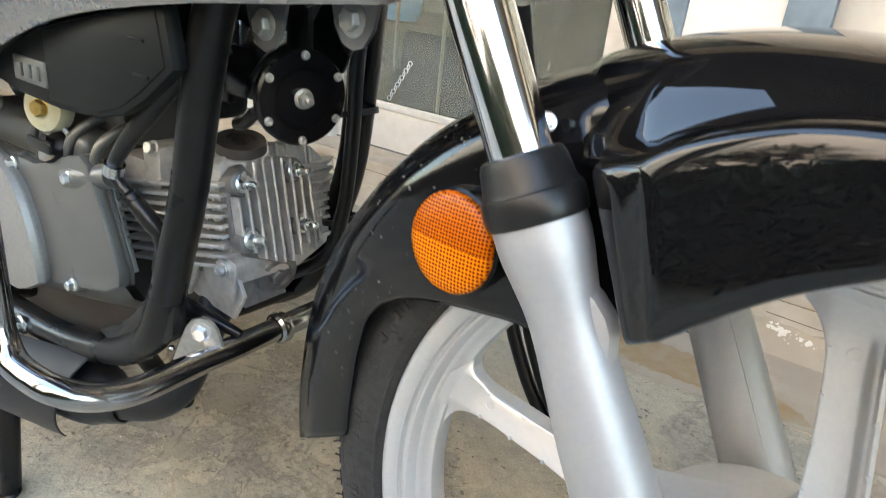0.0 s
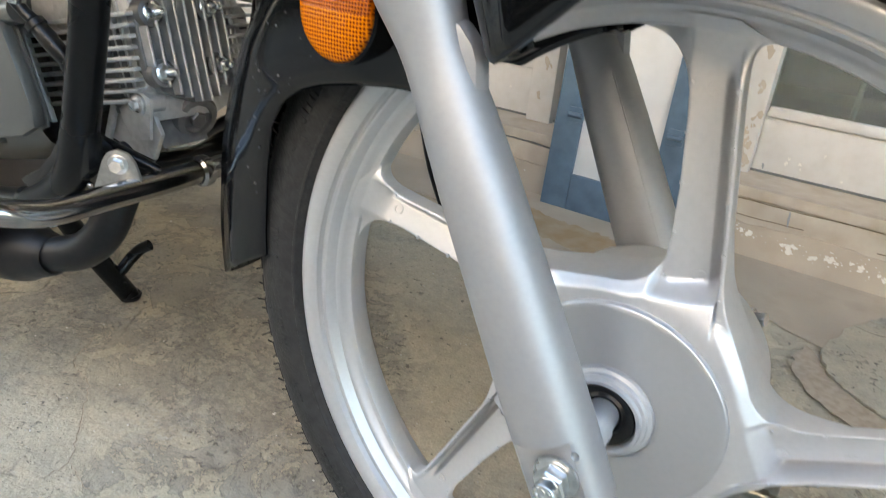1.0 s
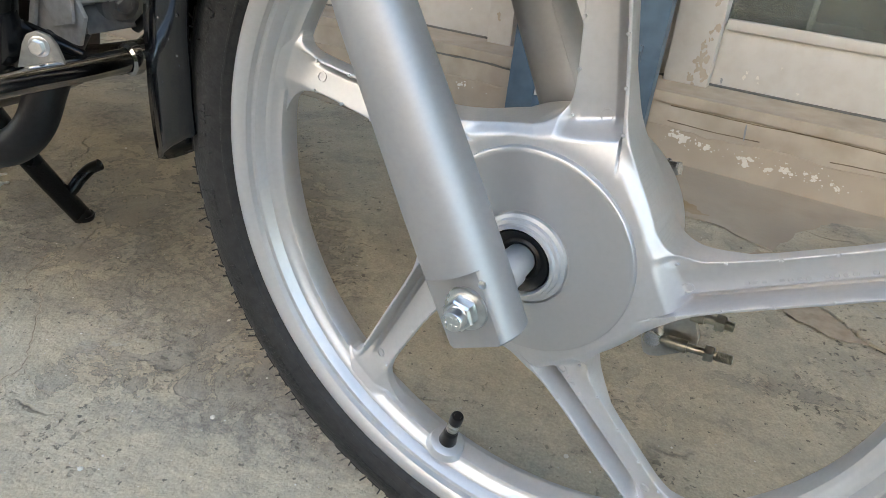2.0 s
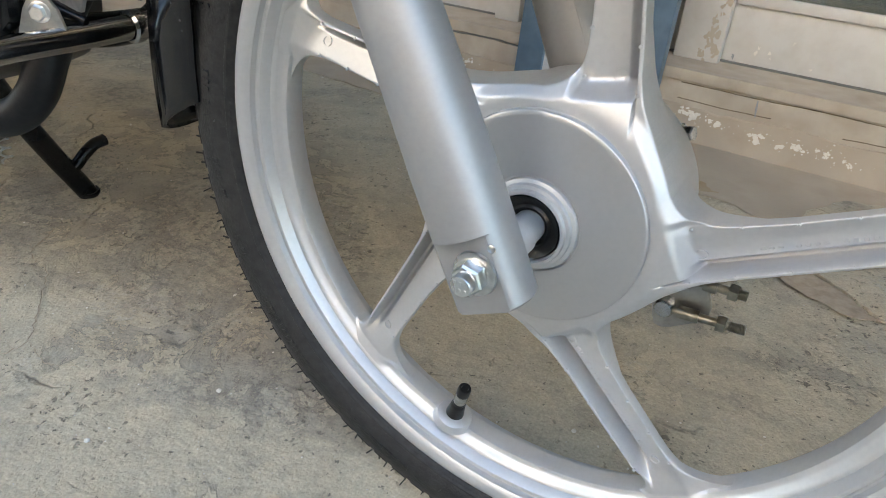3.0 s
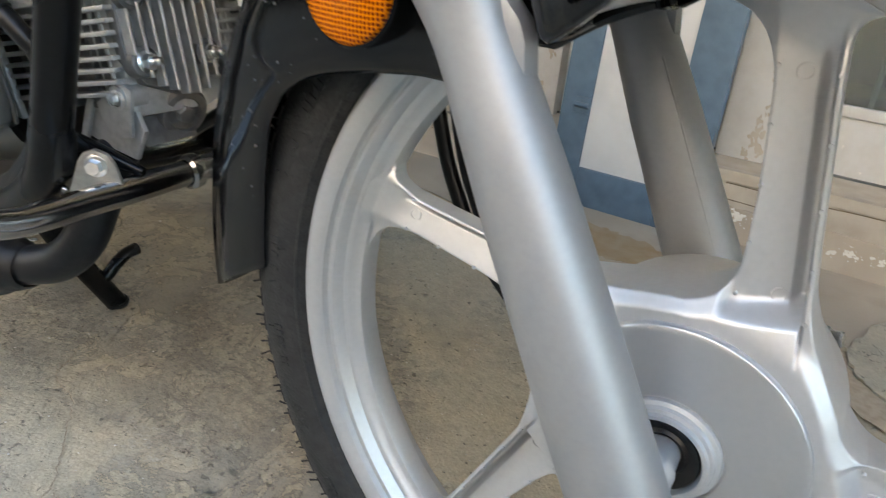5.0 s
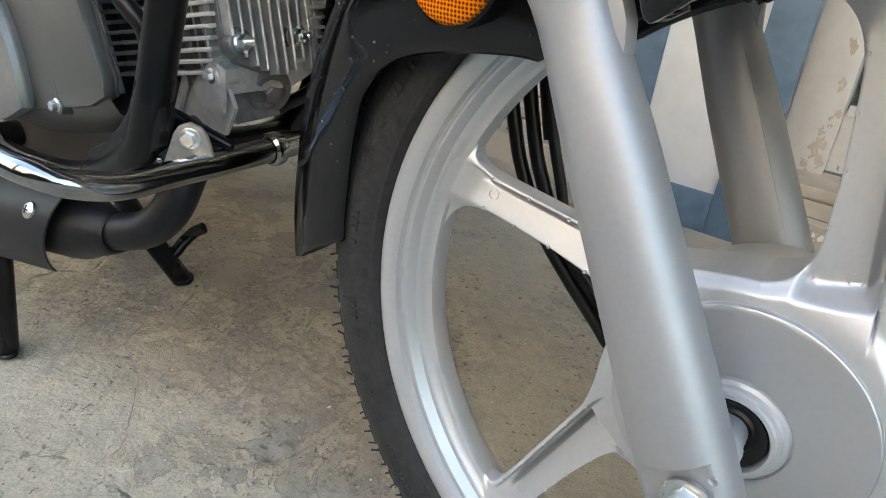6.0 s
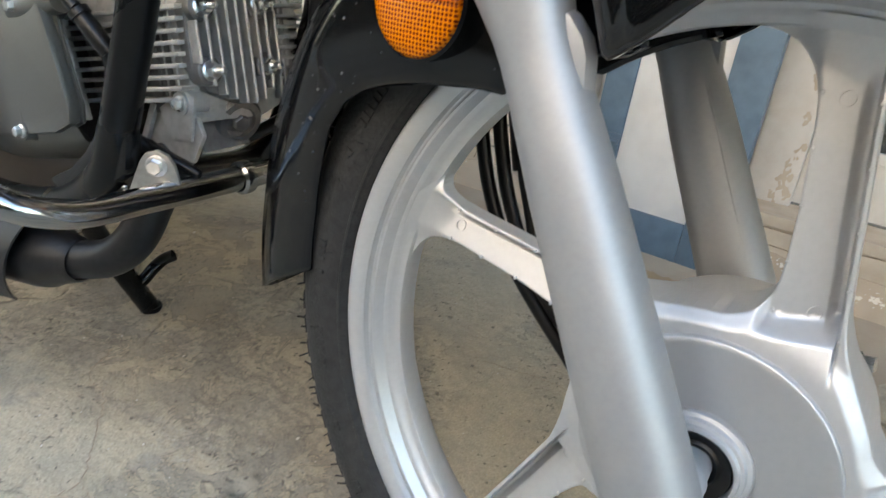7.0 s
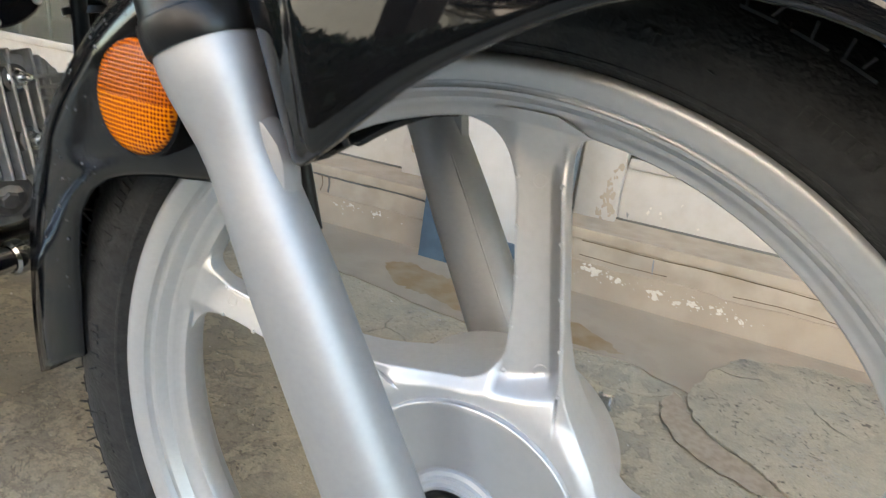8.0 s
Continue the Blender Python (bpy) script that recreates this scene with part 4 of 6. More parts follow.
                    out.append((v[e, 0], float(np.interp(math.hypot(v[e, 0], v[e, 1]), [0.075, 0.09, 0.12, 0.19, 0.21], [0.016, 0.010, -0.003, -0.002, 0.004])), v[e, 1]))
            faces.append([cut[0], cut[1], back[cut[1]], back[cut[0]]])
        me = bpy.data.meshes.new("tmp")
        me.from_pydata(out, [], faces)
        bm = bmesh.new()
        bm.from_mesh(me)
        bpy.data.meshes.remove(me)
        return bm

    def nub():
        return lathe([(0.0010, -0.001), (0.0011, 0.0006), (0.0008, 0.0010), (0, 0.0012)], Matrix.Identity(4), 8)

    def mould_ring():
        return lathe([(0.0036, -0.001), (0.0036, 0.0006), (0.0029, 0.0006), (0.0029, -0.001)], Matrix.Identity(4), 20)

    spots = [(s, -float(rib_edge(s)) + 0.0016, float(np.interp(s, [0.075, 0.1, 0.15, 0.19], [-0.0180, -0.0156, -0.0150, -0.0148]))) for s in (0.0745, 0.0985, 0.1255, 0.1530, 0.1800)]
    spots += [(s, float(low_edge(s)) - 0.0009, float(np.interp(s, [0.080, 0.105, 0.140, 0.180], [-0.0148, -0.0132, -0.0116, -0.0104]))) for s in (0.0820, 0.1065, 0.1330, 0.1586, 0.1830)]
    rings = [(0.0820, -0.0034, -0.0080), (0.1802, -0.0010, -0.0069)]
    sector = dot = circle = None
    for k in range(5):
        mm = Matrix.Translation((0, YC, AXLE)) @ Matrix.Rotation(-radians(base + 72 * k), 4, "Y")
        if sector is None:
            sector = part("spoke", spoke_sector(), SILVER, rim, "silver cast spoke with raised ribs", m=mm, angle=40)
        else:
            piece("spoke", sector, mm, rim)
        for s, u, dy in spots:
            at = mm @ frame_to((s, dy, u - off), (0, -1, 0))
            if dot is None:
                dot = part("nub", nub(), SILVER, rim, m=at)
            else:
                piece("nub", dot, at, rim)
        for s, u, dy in rings:
            at = mm @ frame_to((s, dy, u - off), (0, -1, -0.31))
            if circle is None:
                circle = part("mould_mark", mould_ring(), SILVER, rim, m=at)
            else:
                piece("mould_mark", circle, at, rim)
    # raised bars of unreadable lettering in two channels
    for k, n, s0 in ((0, 15, 0.112), (4, 20, 0.085)):
        lt = bmesh.new()
        for i in range(n):
            if i % 5 != 3:
                s = s0 + 0.0042 * i
                dd = float(np.interp(s, [0.085, 0.12, 0.18], [-0.0082, -0.0066, -0.0060]))
                block(s, s + 0.0026, dd - 0.0006, dd + 0.001, -off - 0.0045, -off - 0.0015, 0.0004, bm=lt, segs=1)
        part("lettering_bar", lt, SILVER, rim, "raised bars of unreadable cast lettering", m=Matrix.Translation((0, YC, AXLE)) @ Matrix.Rotation(-radians(base + 72 * k), 4, "Y"))
    # valve on its boss
    ax = polar(-104, 1, 0) - polar(-104, 0, 0)
    va = polar(-104, 0.2085, YC - 0.006)
    mv = frame_to(va, -ax + Vector((0, -0.10, 0)))
    part("valve_boss", lathe([(0.016, -0.004), (0.0135, 0.002), (0.0105, 0.0035), (0, 0.004)], mv, 28), SILVER, rim, "raised silver valve seat")
    part("valve_stem", lathe([(0.0074, 0.003), (0.0068, 0.007), (0.0060, 0.013), (0.0056, 0.0165), (0.0052, 0.017), (0.0052, 0.0180), (0.0048, 0.019)], mv, 24), SOFTRUBBER, rim, "black rubber valve stem")
    part("valve_thread", lathe([(0.0048, 0.018), (0.0048, 0.022), (0.0053, 0.0223), (0.0048, 0.0226), (0.0048, 0.0260), (0.0053, 0.0263), (0.0048, 0.0266), (0.0047, 0.0290)], mv, 20), YZINC, rim)
    part("valve_cap", lathe([(0.0036, 0.0285), (0.0052, 0.0288), (0.0052, 0.0352), (0.0046, 0.0368), (0.0030, 0.0370), (0.0026, 0.0356), (0, 0.0356)], mv, 20), SOFTRUBBER, rim, "black valve cap")
    # brake panel with its arm, on the far side
    bp = [(0.0, 0.054), (0.045, 0.054), (0.070, 0.048), (0.0735, 0.045), (0.0735, 0.040), (0.0, 0.040)]
    part("brake_panel", lathe(bp, m, 64), SILVER, rim, "silver drum brake panel")
    bolt("panel_bolt", (0.054, YC + 0.052, 0.3345), (1, -0.2, 0.3), 0.0048, 0.007, rim, flange=0.0062)
    return rim


def build_brake_arm(rim):
    y = YC + 0.056
    m = Matrix(((1, 0, 0, 0), (0, 0, -1, y + 0.002), (0, 1, 0, 0), (0, 0, 0, 1)))
    out = [(0.050, 0.238), (0.060, 0.222), (0.064, 0.205), (0.067, 0.197), (0.072, 0.196), (0.079, 0.199), (0.096, 0.211), (0.100, 0.217), (0.100, 0.224), (0.094, 0.238), (0.083, 0.240), (0.066, 0.246)]
    part("brake_arm", plate(out, 0.006, m, 0.0018), ZINCDULL, rim, "zinc plated brake arm")
    for xa, za, xb, zb in ((0.072, 0.2165, 0.124, 0.2210), (0.086, 0.2440, 0.118, 0.2450)):
        p0 = Vector((xa, y - 0.010, za))
        d = Vector((xb, y - 0.010, zb)) - p0
        part("adjuster_rod", tube([p0, p0 + d], 0.0030, 10, 1), YZINC, rim, "dull zinc threaded adjuster rod")
        part("rod_sleeve", tube([p0 + d * 0.18, p0 + d * 0.44], 0.0046, 14, 1), YZINC, rim)
        mm = frame_to(p0 + d * 0.66, d)
        part("adjuster_nut", prism(6, 0.0060, 0.006, mm), YZINC, rim, angle=25)
        th = bmesh.new()
        for k in range(9):
            lathe([(0.0030, 0), (0.0036, 0.0006), (0.0030, 0.0012)], frame_to(p0 + d * (0.80 + 0.022 * k), d), 12, bm=th)
        part("thread", th, YZINC, rim)
    part("arm_pin", lathe([(0.0065, 0), (0.0065, 0.008), (0.0055, 0.0095), (0, 0.0095)], frame_to((0.072, y - 0.004, 0.2165), (0, -1, 0)), 20), ZINC, rim)


rim = build_wheel()
build_brake_arm(rim)


def build_fork(y, right):
    """A telescopic fork leg: painted slider, rubber dust boot and chromed stanchion."""
    foot = Vector((-0.004 if right else 0.005, y, AXLE))
    m = frame_to(foot, UP_LEG)
    prof = [(0, -0.0255), (0.0208, -0.0255), (0.0222, -0.024), (0.0226, 0.0170), (0.0226, 0.0175), (0.0224, 0.05), (0.0212, 0.10), (0.0200, 0.15), (0.0184, 0.182), (0.0174, 0.198), (0.0172, 0.210), (0.0178, 0.220),
            (0.0196, 0.232), (0.0212, 0.242), (0.0218, 0.249), (0.0219, 0.262), (0.016, 0.262)]
    bm = lathe(prof, m, 56)
    sgn = -1 if right else 1
    for v in bm.verts:
        loc = m.inverted() @ v.co
        d = (v.co.y - y) * sgn
        if loc.z < 0.0172 and d > 0.0150:
            v.co.y = y + sgn * 0.0150
        if loc.z < 0.03 and d < -0.019:
            v.co.y = y - sgn * 0.019
    leg = part("fork_leg", bm, LEG, bike, "silver painted fork slider", angle=30)
    lug = [(0.010, 0.178), (0.0180, 0.190), (0.0222, 0.202), (0.0226, 0.210), (0.0195, 0.220), (0.014, 0.227), (0.006, 0.230), (0.006, 0.174)]
    ml = m @ Matrix(((1, 0, 0, 0), (0, 0, -1, 0.008), (0, 1, 0, 0), (0, 0, 0, 1)))
    part("mounting_lug", plate(lug, 0.014, ml, 0.005), LEG, leg)
    boot = [(0.016, 0.258), (0.0228, 0.2575), (0.0236, 0.2592), (0.0240, 0.264), (0.0238, 0.2690), (0.0233, 0.2706), (0.0224, 0.2712), (0.0214, 0.2735), (0.0200, 0.2835), (0.0186, 0.2870),
            (0.0165, 0.2880), (0.0150, 0.2860)]
    part("dust_boot", lathe(boot, m, 56), SOFTRUBBER, leg, "black rubber dust boot", angle=30)
    part("stanchion", lathe([(0.0148, 0.24), (0.0148, 0.66)], m, 48), STEEL, leg, "chromed fork tube")
    if not right:
        rows = [(0.0221, 0.03), (0.0209, 0.10), (0.0198, 0.15), (0.0182, 0.182)]
        part("casting_ridge", tube([m @ Vector((rr * math.cos(radians(-52)), rr * math.sin(radians(-52)), h)) for rr, h in rows], 0.0006, 8, 6), LEG, leg)
    ax = (0, sgn, 0)
    at = Vector((0, y + sgn * 0.0150, AXLE))
    mw = frame_to(at, ax)
    part("washer", lathe([(0.006, 0), (0.0115, 0), (0.0124, 0.0012), (0.0120, 0.0026), (0.0095, 0.0032), (0.006, 0.0032)], mw, 40), ZINC, leg, "zinc plated washer")
    part("axle_nut", prism(6, 0.0090, 0.0080, frame_to(at + Vector(ax) * 0.003, ax) @ Matrix.Rotation(0.35, 4, "Z"), flange=0.0108), ZINC, leg, "zinc plated axle nut", angle=25)
    st = lathe([(0, 0.009), (0.0060, 0.009), (0.0060, 0.0158), (0.0054, 0.0166), (0, 0.0166)], mw, 20)
    for k in range(3):
        for sx in (-0.002, 0.002):
            block(sx - 0.0009, sx + 0.0009, -0.0036 + 0.003 * k, -0.0024 + 0.003 * k, 0.0164, 0.0170, bm=st, m=mw)
    part("axle_end", st, ZINC, leg, "stamped end of the axle")
    if right:
        part("dimple", lathe([(0.0022, 0), (0.0022, 0.0008), (0.0012, 0.0014), (0, 0.0014)], frame_to(Vector((0.007, y - 0.0150, AXLE + 0.0165)), ax), 12), ZINC, leg)


build_fork(-0.053, True)
build_fork(0.113, False)


def build_fender():
    # rear section: a U-shaped guard hugging the tyre, with a deeper skirt behind the fork
    low = [(128, 0.205), (131, 0.214), (134, 0.222), (139, 0.237), (143, 0.250), (146, 0.259), (150, 0.267), (155, 0.2715), (160, 0.270), (170, 0.268), (182, 0.266)]
    wide = [(112, 0.062), (135, 0.062), (148, 0.058), (158, 0.050), (168, 0.043), (184, 0.0405)]

    def sheet(a0, a1, n, section):
        bm = bmesh.new()
        rows = []
        for i in range(n + 1):
            a = a0 + (a1 - a0) * i / n
            slant = 5.0 * max(0.0, (a - 160) / 19) if a1 > 150 else 0.0
            rows.append([bm.verts.new(polar(a + slant * (r - 0.268) / 0.04, r, YC + d)) for d, r in section(a)])
        for p, q in zip(rows, rows[1:]):
            for j in range(len(p) - 1):
                bm.faces.new((p[j], p[j + 1], q[j + 1], q[j]))
        return bm

    def rear_section(a):
        w, lo = lerp_table(wide, a), lerp_table(low, a)
        more = lerp_table([(108, -0.0095), (116, -0.006), (126, -0.002), (148, 0.001), (160, 0.004), (170, 0.004), (182, 0.0045)], a)
        crown = 0.330 + more
        side = [(w - 0.002, lo), (w - 0.001, lo + 0.004), (w, lo + 0.3 * (0.300 - lo)), (w, 0.296), (w - 0.0015, 0.304 + 0.4 * more), (w - 0.006, 0.3115 + 0.6 * more), (w * 0.8, 0.3185 + 0.8 * more), (w * 0.55, 0.3255 + 0.95 * more), (w * 0.28, crown - 0.001)]
        return [(-d, r) for d, r in side] + [(0, crown)] + [(d, r) for d, r in side[::-1]]

    rear = part("rear_fender_section", sheet(108, 178.2, 66, rear_section), FENDERBLACK, bike, "black plastic rear half of the front mudguard", angle=60)
    so = rear.modifiers.new("thickness", "SOLIDIFY")
    so.thickness, so.offset = 0.0028, -1
    # front shell: rounded crown, a narrow ledge, and side valances in front of the fork
    vlow = [(36, 0.2975), (60, 0.2945), (70, 0.290), (76, 0.2825), (80, 0.2745), (84, 0.2635), (87, 0.2545), (91, 0.2440), (94, 0.2375), (97, 0.2290), (100, 0.2212), (103, 0.2142), (106, 0.2084), (110, 0.2036)]
    crease = [(36, 0.2985), (80, 0.2965), (90.6, 0.2945), (92.7, 0.2937), (95.9, 0.2918), (99.4, 0.2884), (103.3, 0.2836), (105.2, 0.2800), (106.4, 0.2772), (107.6, 0.2760), (112, 0.2766), (114, 0.2790), (118, 0.2840)]
    crown_top = [(36, 0.3190), (93, 0.3212), (99, 0.3240), (106, 0.3256), (122, 0.3258)]

    def even(rows, a, spread):
        return sum(lerp_table(rows, a + spread * q) for q in (-1, -0.6, -0.2, 0.2, 0.6, 1)) / 6

    def crown_section(a):
        k = min(1.0, max(0.0, (a - 107) / 9))
        w = 0.0830 - 0.018 * k
        lo, top = even(crease, a, 1.2) + 0.0010, even(crown_top, a, 3)
        h = top - lo
        side = [(w, lo), (w - 0.0035, lo + 0.05 * h), (w - 0.0075, lo + 0.20 * h), (w - 0.0115, lo + 0.37 * h), (w - 0.0165, lo + 0.55 * h), (w - 0.023, lo + 0.71 * h), (w - 0.031, lo + 0.84 * h), (w - 0.042, lo + 0.93 * h), (w - 0.056, lo + 0.98 * h)]
        return [(-d, r) for d, r in side] + [(0, top)] + [(d, r) for d, r in side[::-1]]

    shell = part("front_fender", sheet(36, 113.6, 90, crown_section), GLOSSBLACK, bike, "glossy black front mudguard", angle=60)
    so = shell.modifiers.new("thickness", "SOLIDIFY")
    so.thickness, so.offset = 0.003, -1

    def valance_row(a, y, shrink=0.0):
        lo, hi = (even(vlow, a, 3) if a < 103 else lerp_table(vlow, a)), even(crease, a, 0.9)
        h = max(hi - lo, 0.002)
        s = min(1.0, h / 0.03)
        pr = [(y - 0.0060, lo + 0.0004), (y - 0.0020, lo), (y - 0.0005, lo + 0.0009 * s), (y, lo + 0.0024 * s)]
        pr += [(y - 0.094 * h * u ** 1.5, lo + u * h) for u in (0.12, 0.25, 0.40, 0.55, 0.70, 0.82, 0.91)]
        ye = y - 0.094 * h
        pr += [(ye, hi - 0.0028 * s), (ye - 0.0006, hi - 0.0012 * s), (ye - 0.0022, hi - 0.0001), (ye - 0.0055, hi + 0.0006), (ye - 0.0100 + shrink, hi + 0.0012)]
        return pr

    for sg in (-1, 1):
        bm = bmesh.new()
        rows = []
        for i in range(97):
            a = 36 + (105.6 - 36) * i / 96
            y = 0.0950 - 0.004 * min(1.0, max(0.0, (70 - a) / 34))
            rows.append([bm.verts.new(polar(a, r, YC + sg * d)) for d, r in valance_row(a, y)])
        # a rounded upright edge, then a narrow facet that turns towards the fork and ends in a point
        for da, dd in ((0.30, 0.0001), (0.55, 0.0004), (0.75, 0.0007), (0.95, 0.0011), (2.2, 0.0025), (3.6, 0.0040)):
            rows.append([bm.verts.new(polar(105.6 + da + 1.5 * max(0.0, da - 0.95) / 2.65 * (r - 0.205) / 0.07, r, YC + sg * (d - dd))) for d, r in valance_row(105.6 + da, 0.0950)])
        last = [v.co.copy() for v in rows[-1]]
        for da, dd in ((0.15, 0.0010), (0.25, 0.0030), (0.30, 0.0200), (0.30, 0.0420)):
            turn = Matrix.Translation((0, 0, AXLE)) @ Matrix.Rotation(-radians(da), 4, "Y") @ Matrix.Translation((0, 0, -AXLE))
            rows.append([bm.verts.new(turn @ co - Vector((0, sg * dd, 0))) for co in last])
        for p, q in zip(rows, rows[1:]):
            for j in range(len(p) - 1):
                bm.faces.new((p[j], p[j + 1], q[j + 1], q[j]))
        v = part("valance", bm, GLOSSBLACK, shell, "glossy black side valance", angle=50)
        so = v.modifiers.new("thickness", "SOLIDIFY")
        so.thickness, so.offset = 0.0025, 1
    # rain drops on the rear half
    rng = random.Random(15)
    drops = bmesh.new()
    for _ in range(170):
        a = rng.uniform(122, 178)
        sec = rear_section(a)
        j = rng.choice((2, 3, 3, 4, 4, 5, 6))
        t = rng.random()
        d, r = (sec[j][q] + (sec[j + 1][q] - sec[j][q]) * t for q in (0, 1))
        if j <= 3 and rng.random() < 0.5:
            r = rng.uniform(lerp_table(low, a) + 0.006, 0.296)
            d = -lerp_table(wide, a)
        w = rng.choice((0.0004, 0.0005, 0.0007, 0.0010))
        nrm = Vector((math.cos(radians(a)) * 0.5, -1, math.sin(radians(a)) * 0.5)) if j > 3 else Vector((0, -1, 0))
        lathe([(w, -0.0002), (w * 0.8, w * 0.35), (w * 0.4, w * 0.55), (0, w * 0.6)], frame_to(polar(a, r, YC + d), nrm, (1, 0, 0)), 8, bm=drops)
    tagged(part("water_drops", drops, DROP, rear, "small water drops"), kind="stuff")
    bolt("mounting_bolt", polar(116, 0.300, -0.040), (0.3, -1, 0.4), 0.0038, 0.004, rear, flange=0.005)
    # reflector on its black holder
    c = Vector((-0.1725, -0.034, 0.4885))
    mr = frame_to(c, (-0.10, -1, 0.06), (1, 0, 0))
    lens = [(0, 0.0125), (0.012, 0.0122), (0.022, 0.0112), (0.0262, 0.0098), (0.0272, 0.008), (0.0272, 0.002)]
    ref = part("reflector", lathe([(0, 0.0015), (0.0268, 0.0015)], mr, 40), AMBER, bike, "round amber reflector")
    part("lower_lens", lathe(lens, mr, 32, a0=-90, a1=90), AMBER, ref, "amber lens with a bright prism grid", angle=45)
    part("upper_lens", lathe(lens, mr, 32, a0=90, a1=270), DULLAMBER, ref, "duller amber lens with a fine grid", angle=45)
    part("holder", lathe([(0.0, -0.012), (0.024, -0.012), (0.0285, -0.002), (0.0290, 0.006), (0.0274, 0.0072), (0.0268, 0.003)], mr, 56), SATINBLACK, ref, "black plastic reflector holder")


build_fender()


# ---- engine, frame, guard bar, exhaust, stand ----
def flat(y):
    """x-y of an outline become x-z of the world; its thickness runs towards the near side from y."""
    return Matrix(((1, 0, 0, 0), (0, 0, -1, y), (0, 1, 0, 0), (0, 0, 0, 1)))


def build_engine():
    out = [(-0.497, 0.452), (-0.508, 0.458), (-0.530, 0.452), (-0.556, 0.441), (-0.582, 0.434), (-0.66, 0.432), (-0.74, 0.41), (-0.76, 0.36), (-0.74, 0.318), (-0.66, 0.312), (-0.615, 0.316), (-0.59, 0.322), (-0.540, 0.334), (-0.488, 0.348), (-0.466, 0.360), (-0.465, 0.374)]
    sump = [(-0.60, 0.45), (-0.74, 0.43), (-0.76, 0.36), (-0.74, 0.226), (-0.66, 0.228), (-0.59, 0.238), (-0.535, 0.262), (-0.505, 0.290), (-0.496, 0.325), (-0.570, 0.36)]
    eng = part("engine", plate([(x - 0.003, z) for x, z in out], 0.010, flat(-0.048), 0.003), CASEPAINT, bike, "grey painted engine with a finned aluminium cylinder", angle=35)
    part("crankcase", plate(sump, 0.105, flat(0.085), 0.008), DARKCAP, eng, "dull grey crankcase")
    sk = bmesh.new()
    rows = [[sk.verts.new(q) for q in ((x, -0.053, z + 0.006), (x, -0.053, z - 0.002), (x * 0.995 - 0.002, -0.046, z - 0.016), (x * 0.99 - 0.005, -0.030, z - 0.028), (x * 0.99 - 0.005, 0.0, z - 0.034))] for x, z in ((-0.74, 0.322), (-0.66, 0.316), (-0.615, 0.320), (-0.59, 0.326), (-0.540, 0.338), (-0.488, 0.352), (-0.470, 0.362))]
    for p, q in zip(rows, rows[1:]):
        for j in range(4):
            sk.faces.new((p[j], p[j + 1], q[j + 1], q[j]))
    part("cover_skirt", sk, CASEPAINT, eng, angle=60)
    part("cover_joint", plate([(x - 0.0005, z + 0.0005) for x, z in out], 0.002, flat(-0.0462), 0), CASEPAINT, eng, "joint line of the engine cover")
    cover = [(-0.578, 0.326), (-0.583, 0.37), (-0.597, 0.405), (-0.62, 0.426), (-0.66, 0.440), (-0.72, 0.42), (-0.74, 0.37), (-0.70, 0.318), (-0.63, 0.305)]
    smooth_edge = [(q.x, q.y) for q in spline([(x, z, 0) for x, z in cover + cover[:1]], 5)][:-1]
    part("clutch_cover", plate(smooth_edge, 0.016, flat(-0.056), 0.009), LIGHTCASE, eng, "light grey clutch cover")
    for x, z in ((-0.540, 0.338), (-0.526, 0.436), (-0.62, 0.426)):
        part("screw_boss", lathe([(0.0105, -0.03), (0.0090, -0.004), (0.0075, 0.003), (0, 0.003)], frame_to((x, -0.056, z), (0, -1, 0)), 20), CASEPAINT, eng)
        bolt("case_bolt", (x, -0.060, z), (0, -1, 0), 0.0043, 0.005, eng, flange=0.0056)
    for p, q, r in (((-0.540, -0.0545, 0.346), (-0.5435, -0.0570, 0.372), 0.0040), ((-0.5575, -0.0575, 0.415), (-0.5530, -0.0575, 0.404), 0.0012)):
        part("casting_rib", tube([p, q], [r, 0.0008], 10, 3), CASEPAINT, eng)
    part("bolt_boss", tube([(-0.540, -0.049, 0.432), (-0.520, -0.050, 0.437), (-0.484, -0.046, 0.446)], [0.0115, 0.0110, 0.0095], 20, 4), CASEPAINT, eng)
    # casting shoulder and ribs along the top of the cover
    for x, dx in ((-0.600, 0.012), (-0.545, 0.014), (-0.505, 0.010)):
        part("casting_rib", tube([(x, -0.050, 0.448), (x + dx * 0.5, -0.046, 0.466), (x + dx, -0.030, 0.478), (x + dx, -0.008, 0.478)], 0.004, 10), CASEPAINT, eng)
    part("filler_plug", lathe([(0.014, 0), (0.014, 0.004), (0.006, 0.006), (0.005, 0.014), (0, 0.015)], frame_to((-0.557, -0.052, 0.452), (0.05, -0.75, 0.65)), 24), SOFTRUBBER, eng, "black oil filler plug")
    part("plug_wing", block(-0.575, -0.539, -0.066, -0.062, 0.452, 0.462, 0.002), SOFTRUBBER, eng)
    # cylinder: a core with nine stacked plates that rise towards the front
    rise = radians(12)
    # The core's darker alloy colour stands for the shade between the fins.
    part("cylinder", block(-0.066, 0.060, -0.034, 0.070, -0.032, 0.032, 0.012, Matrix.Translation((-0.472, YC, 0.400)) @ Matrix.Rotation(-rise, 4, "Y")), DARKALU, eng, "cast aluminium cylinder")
    for k in range(9):
        h = -0.032 + 0.0080 * k
        left, right = -0.046 - 0.0028 * k, 0.070 + 0.0010 * k
        mm = Matrix.Translation((-0.470, YC, 0.4045)) @ Matrix.Rotation(-rise, 4, "Y")
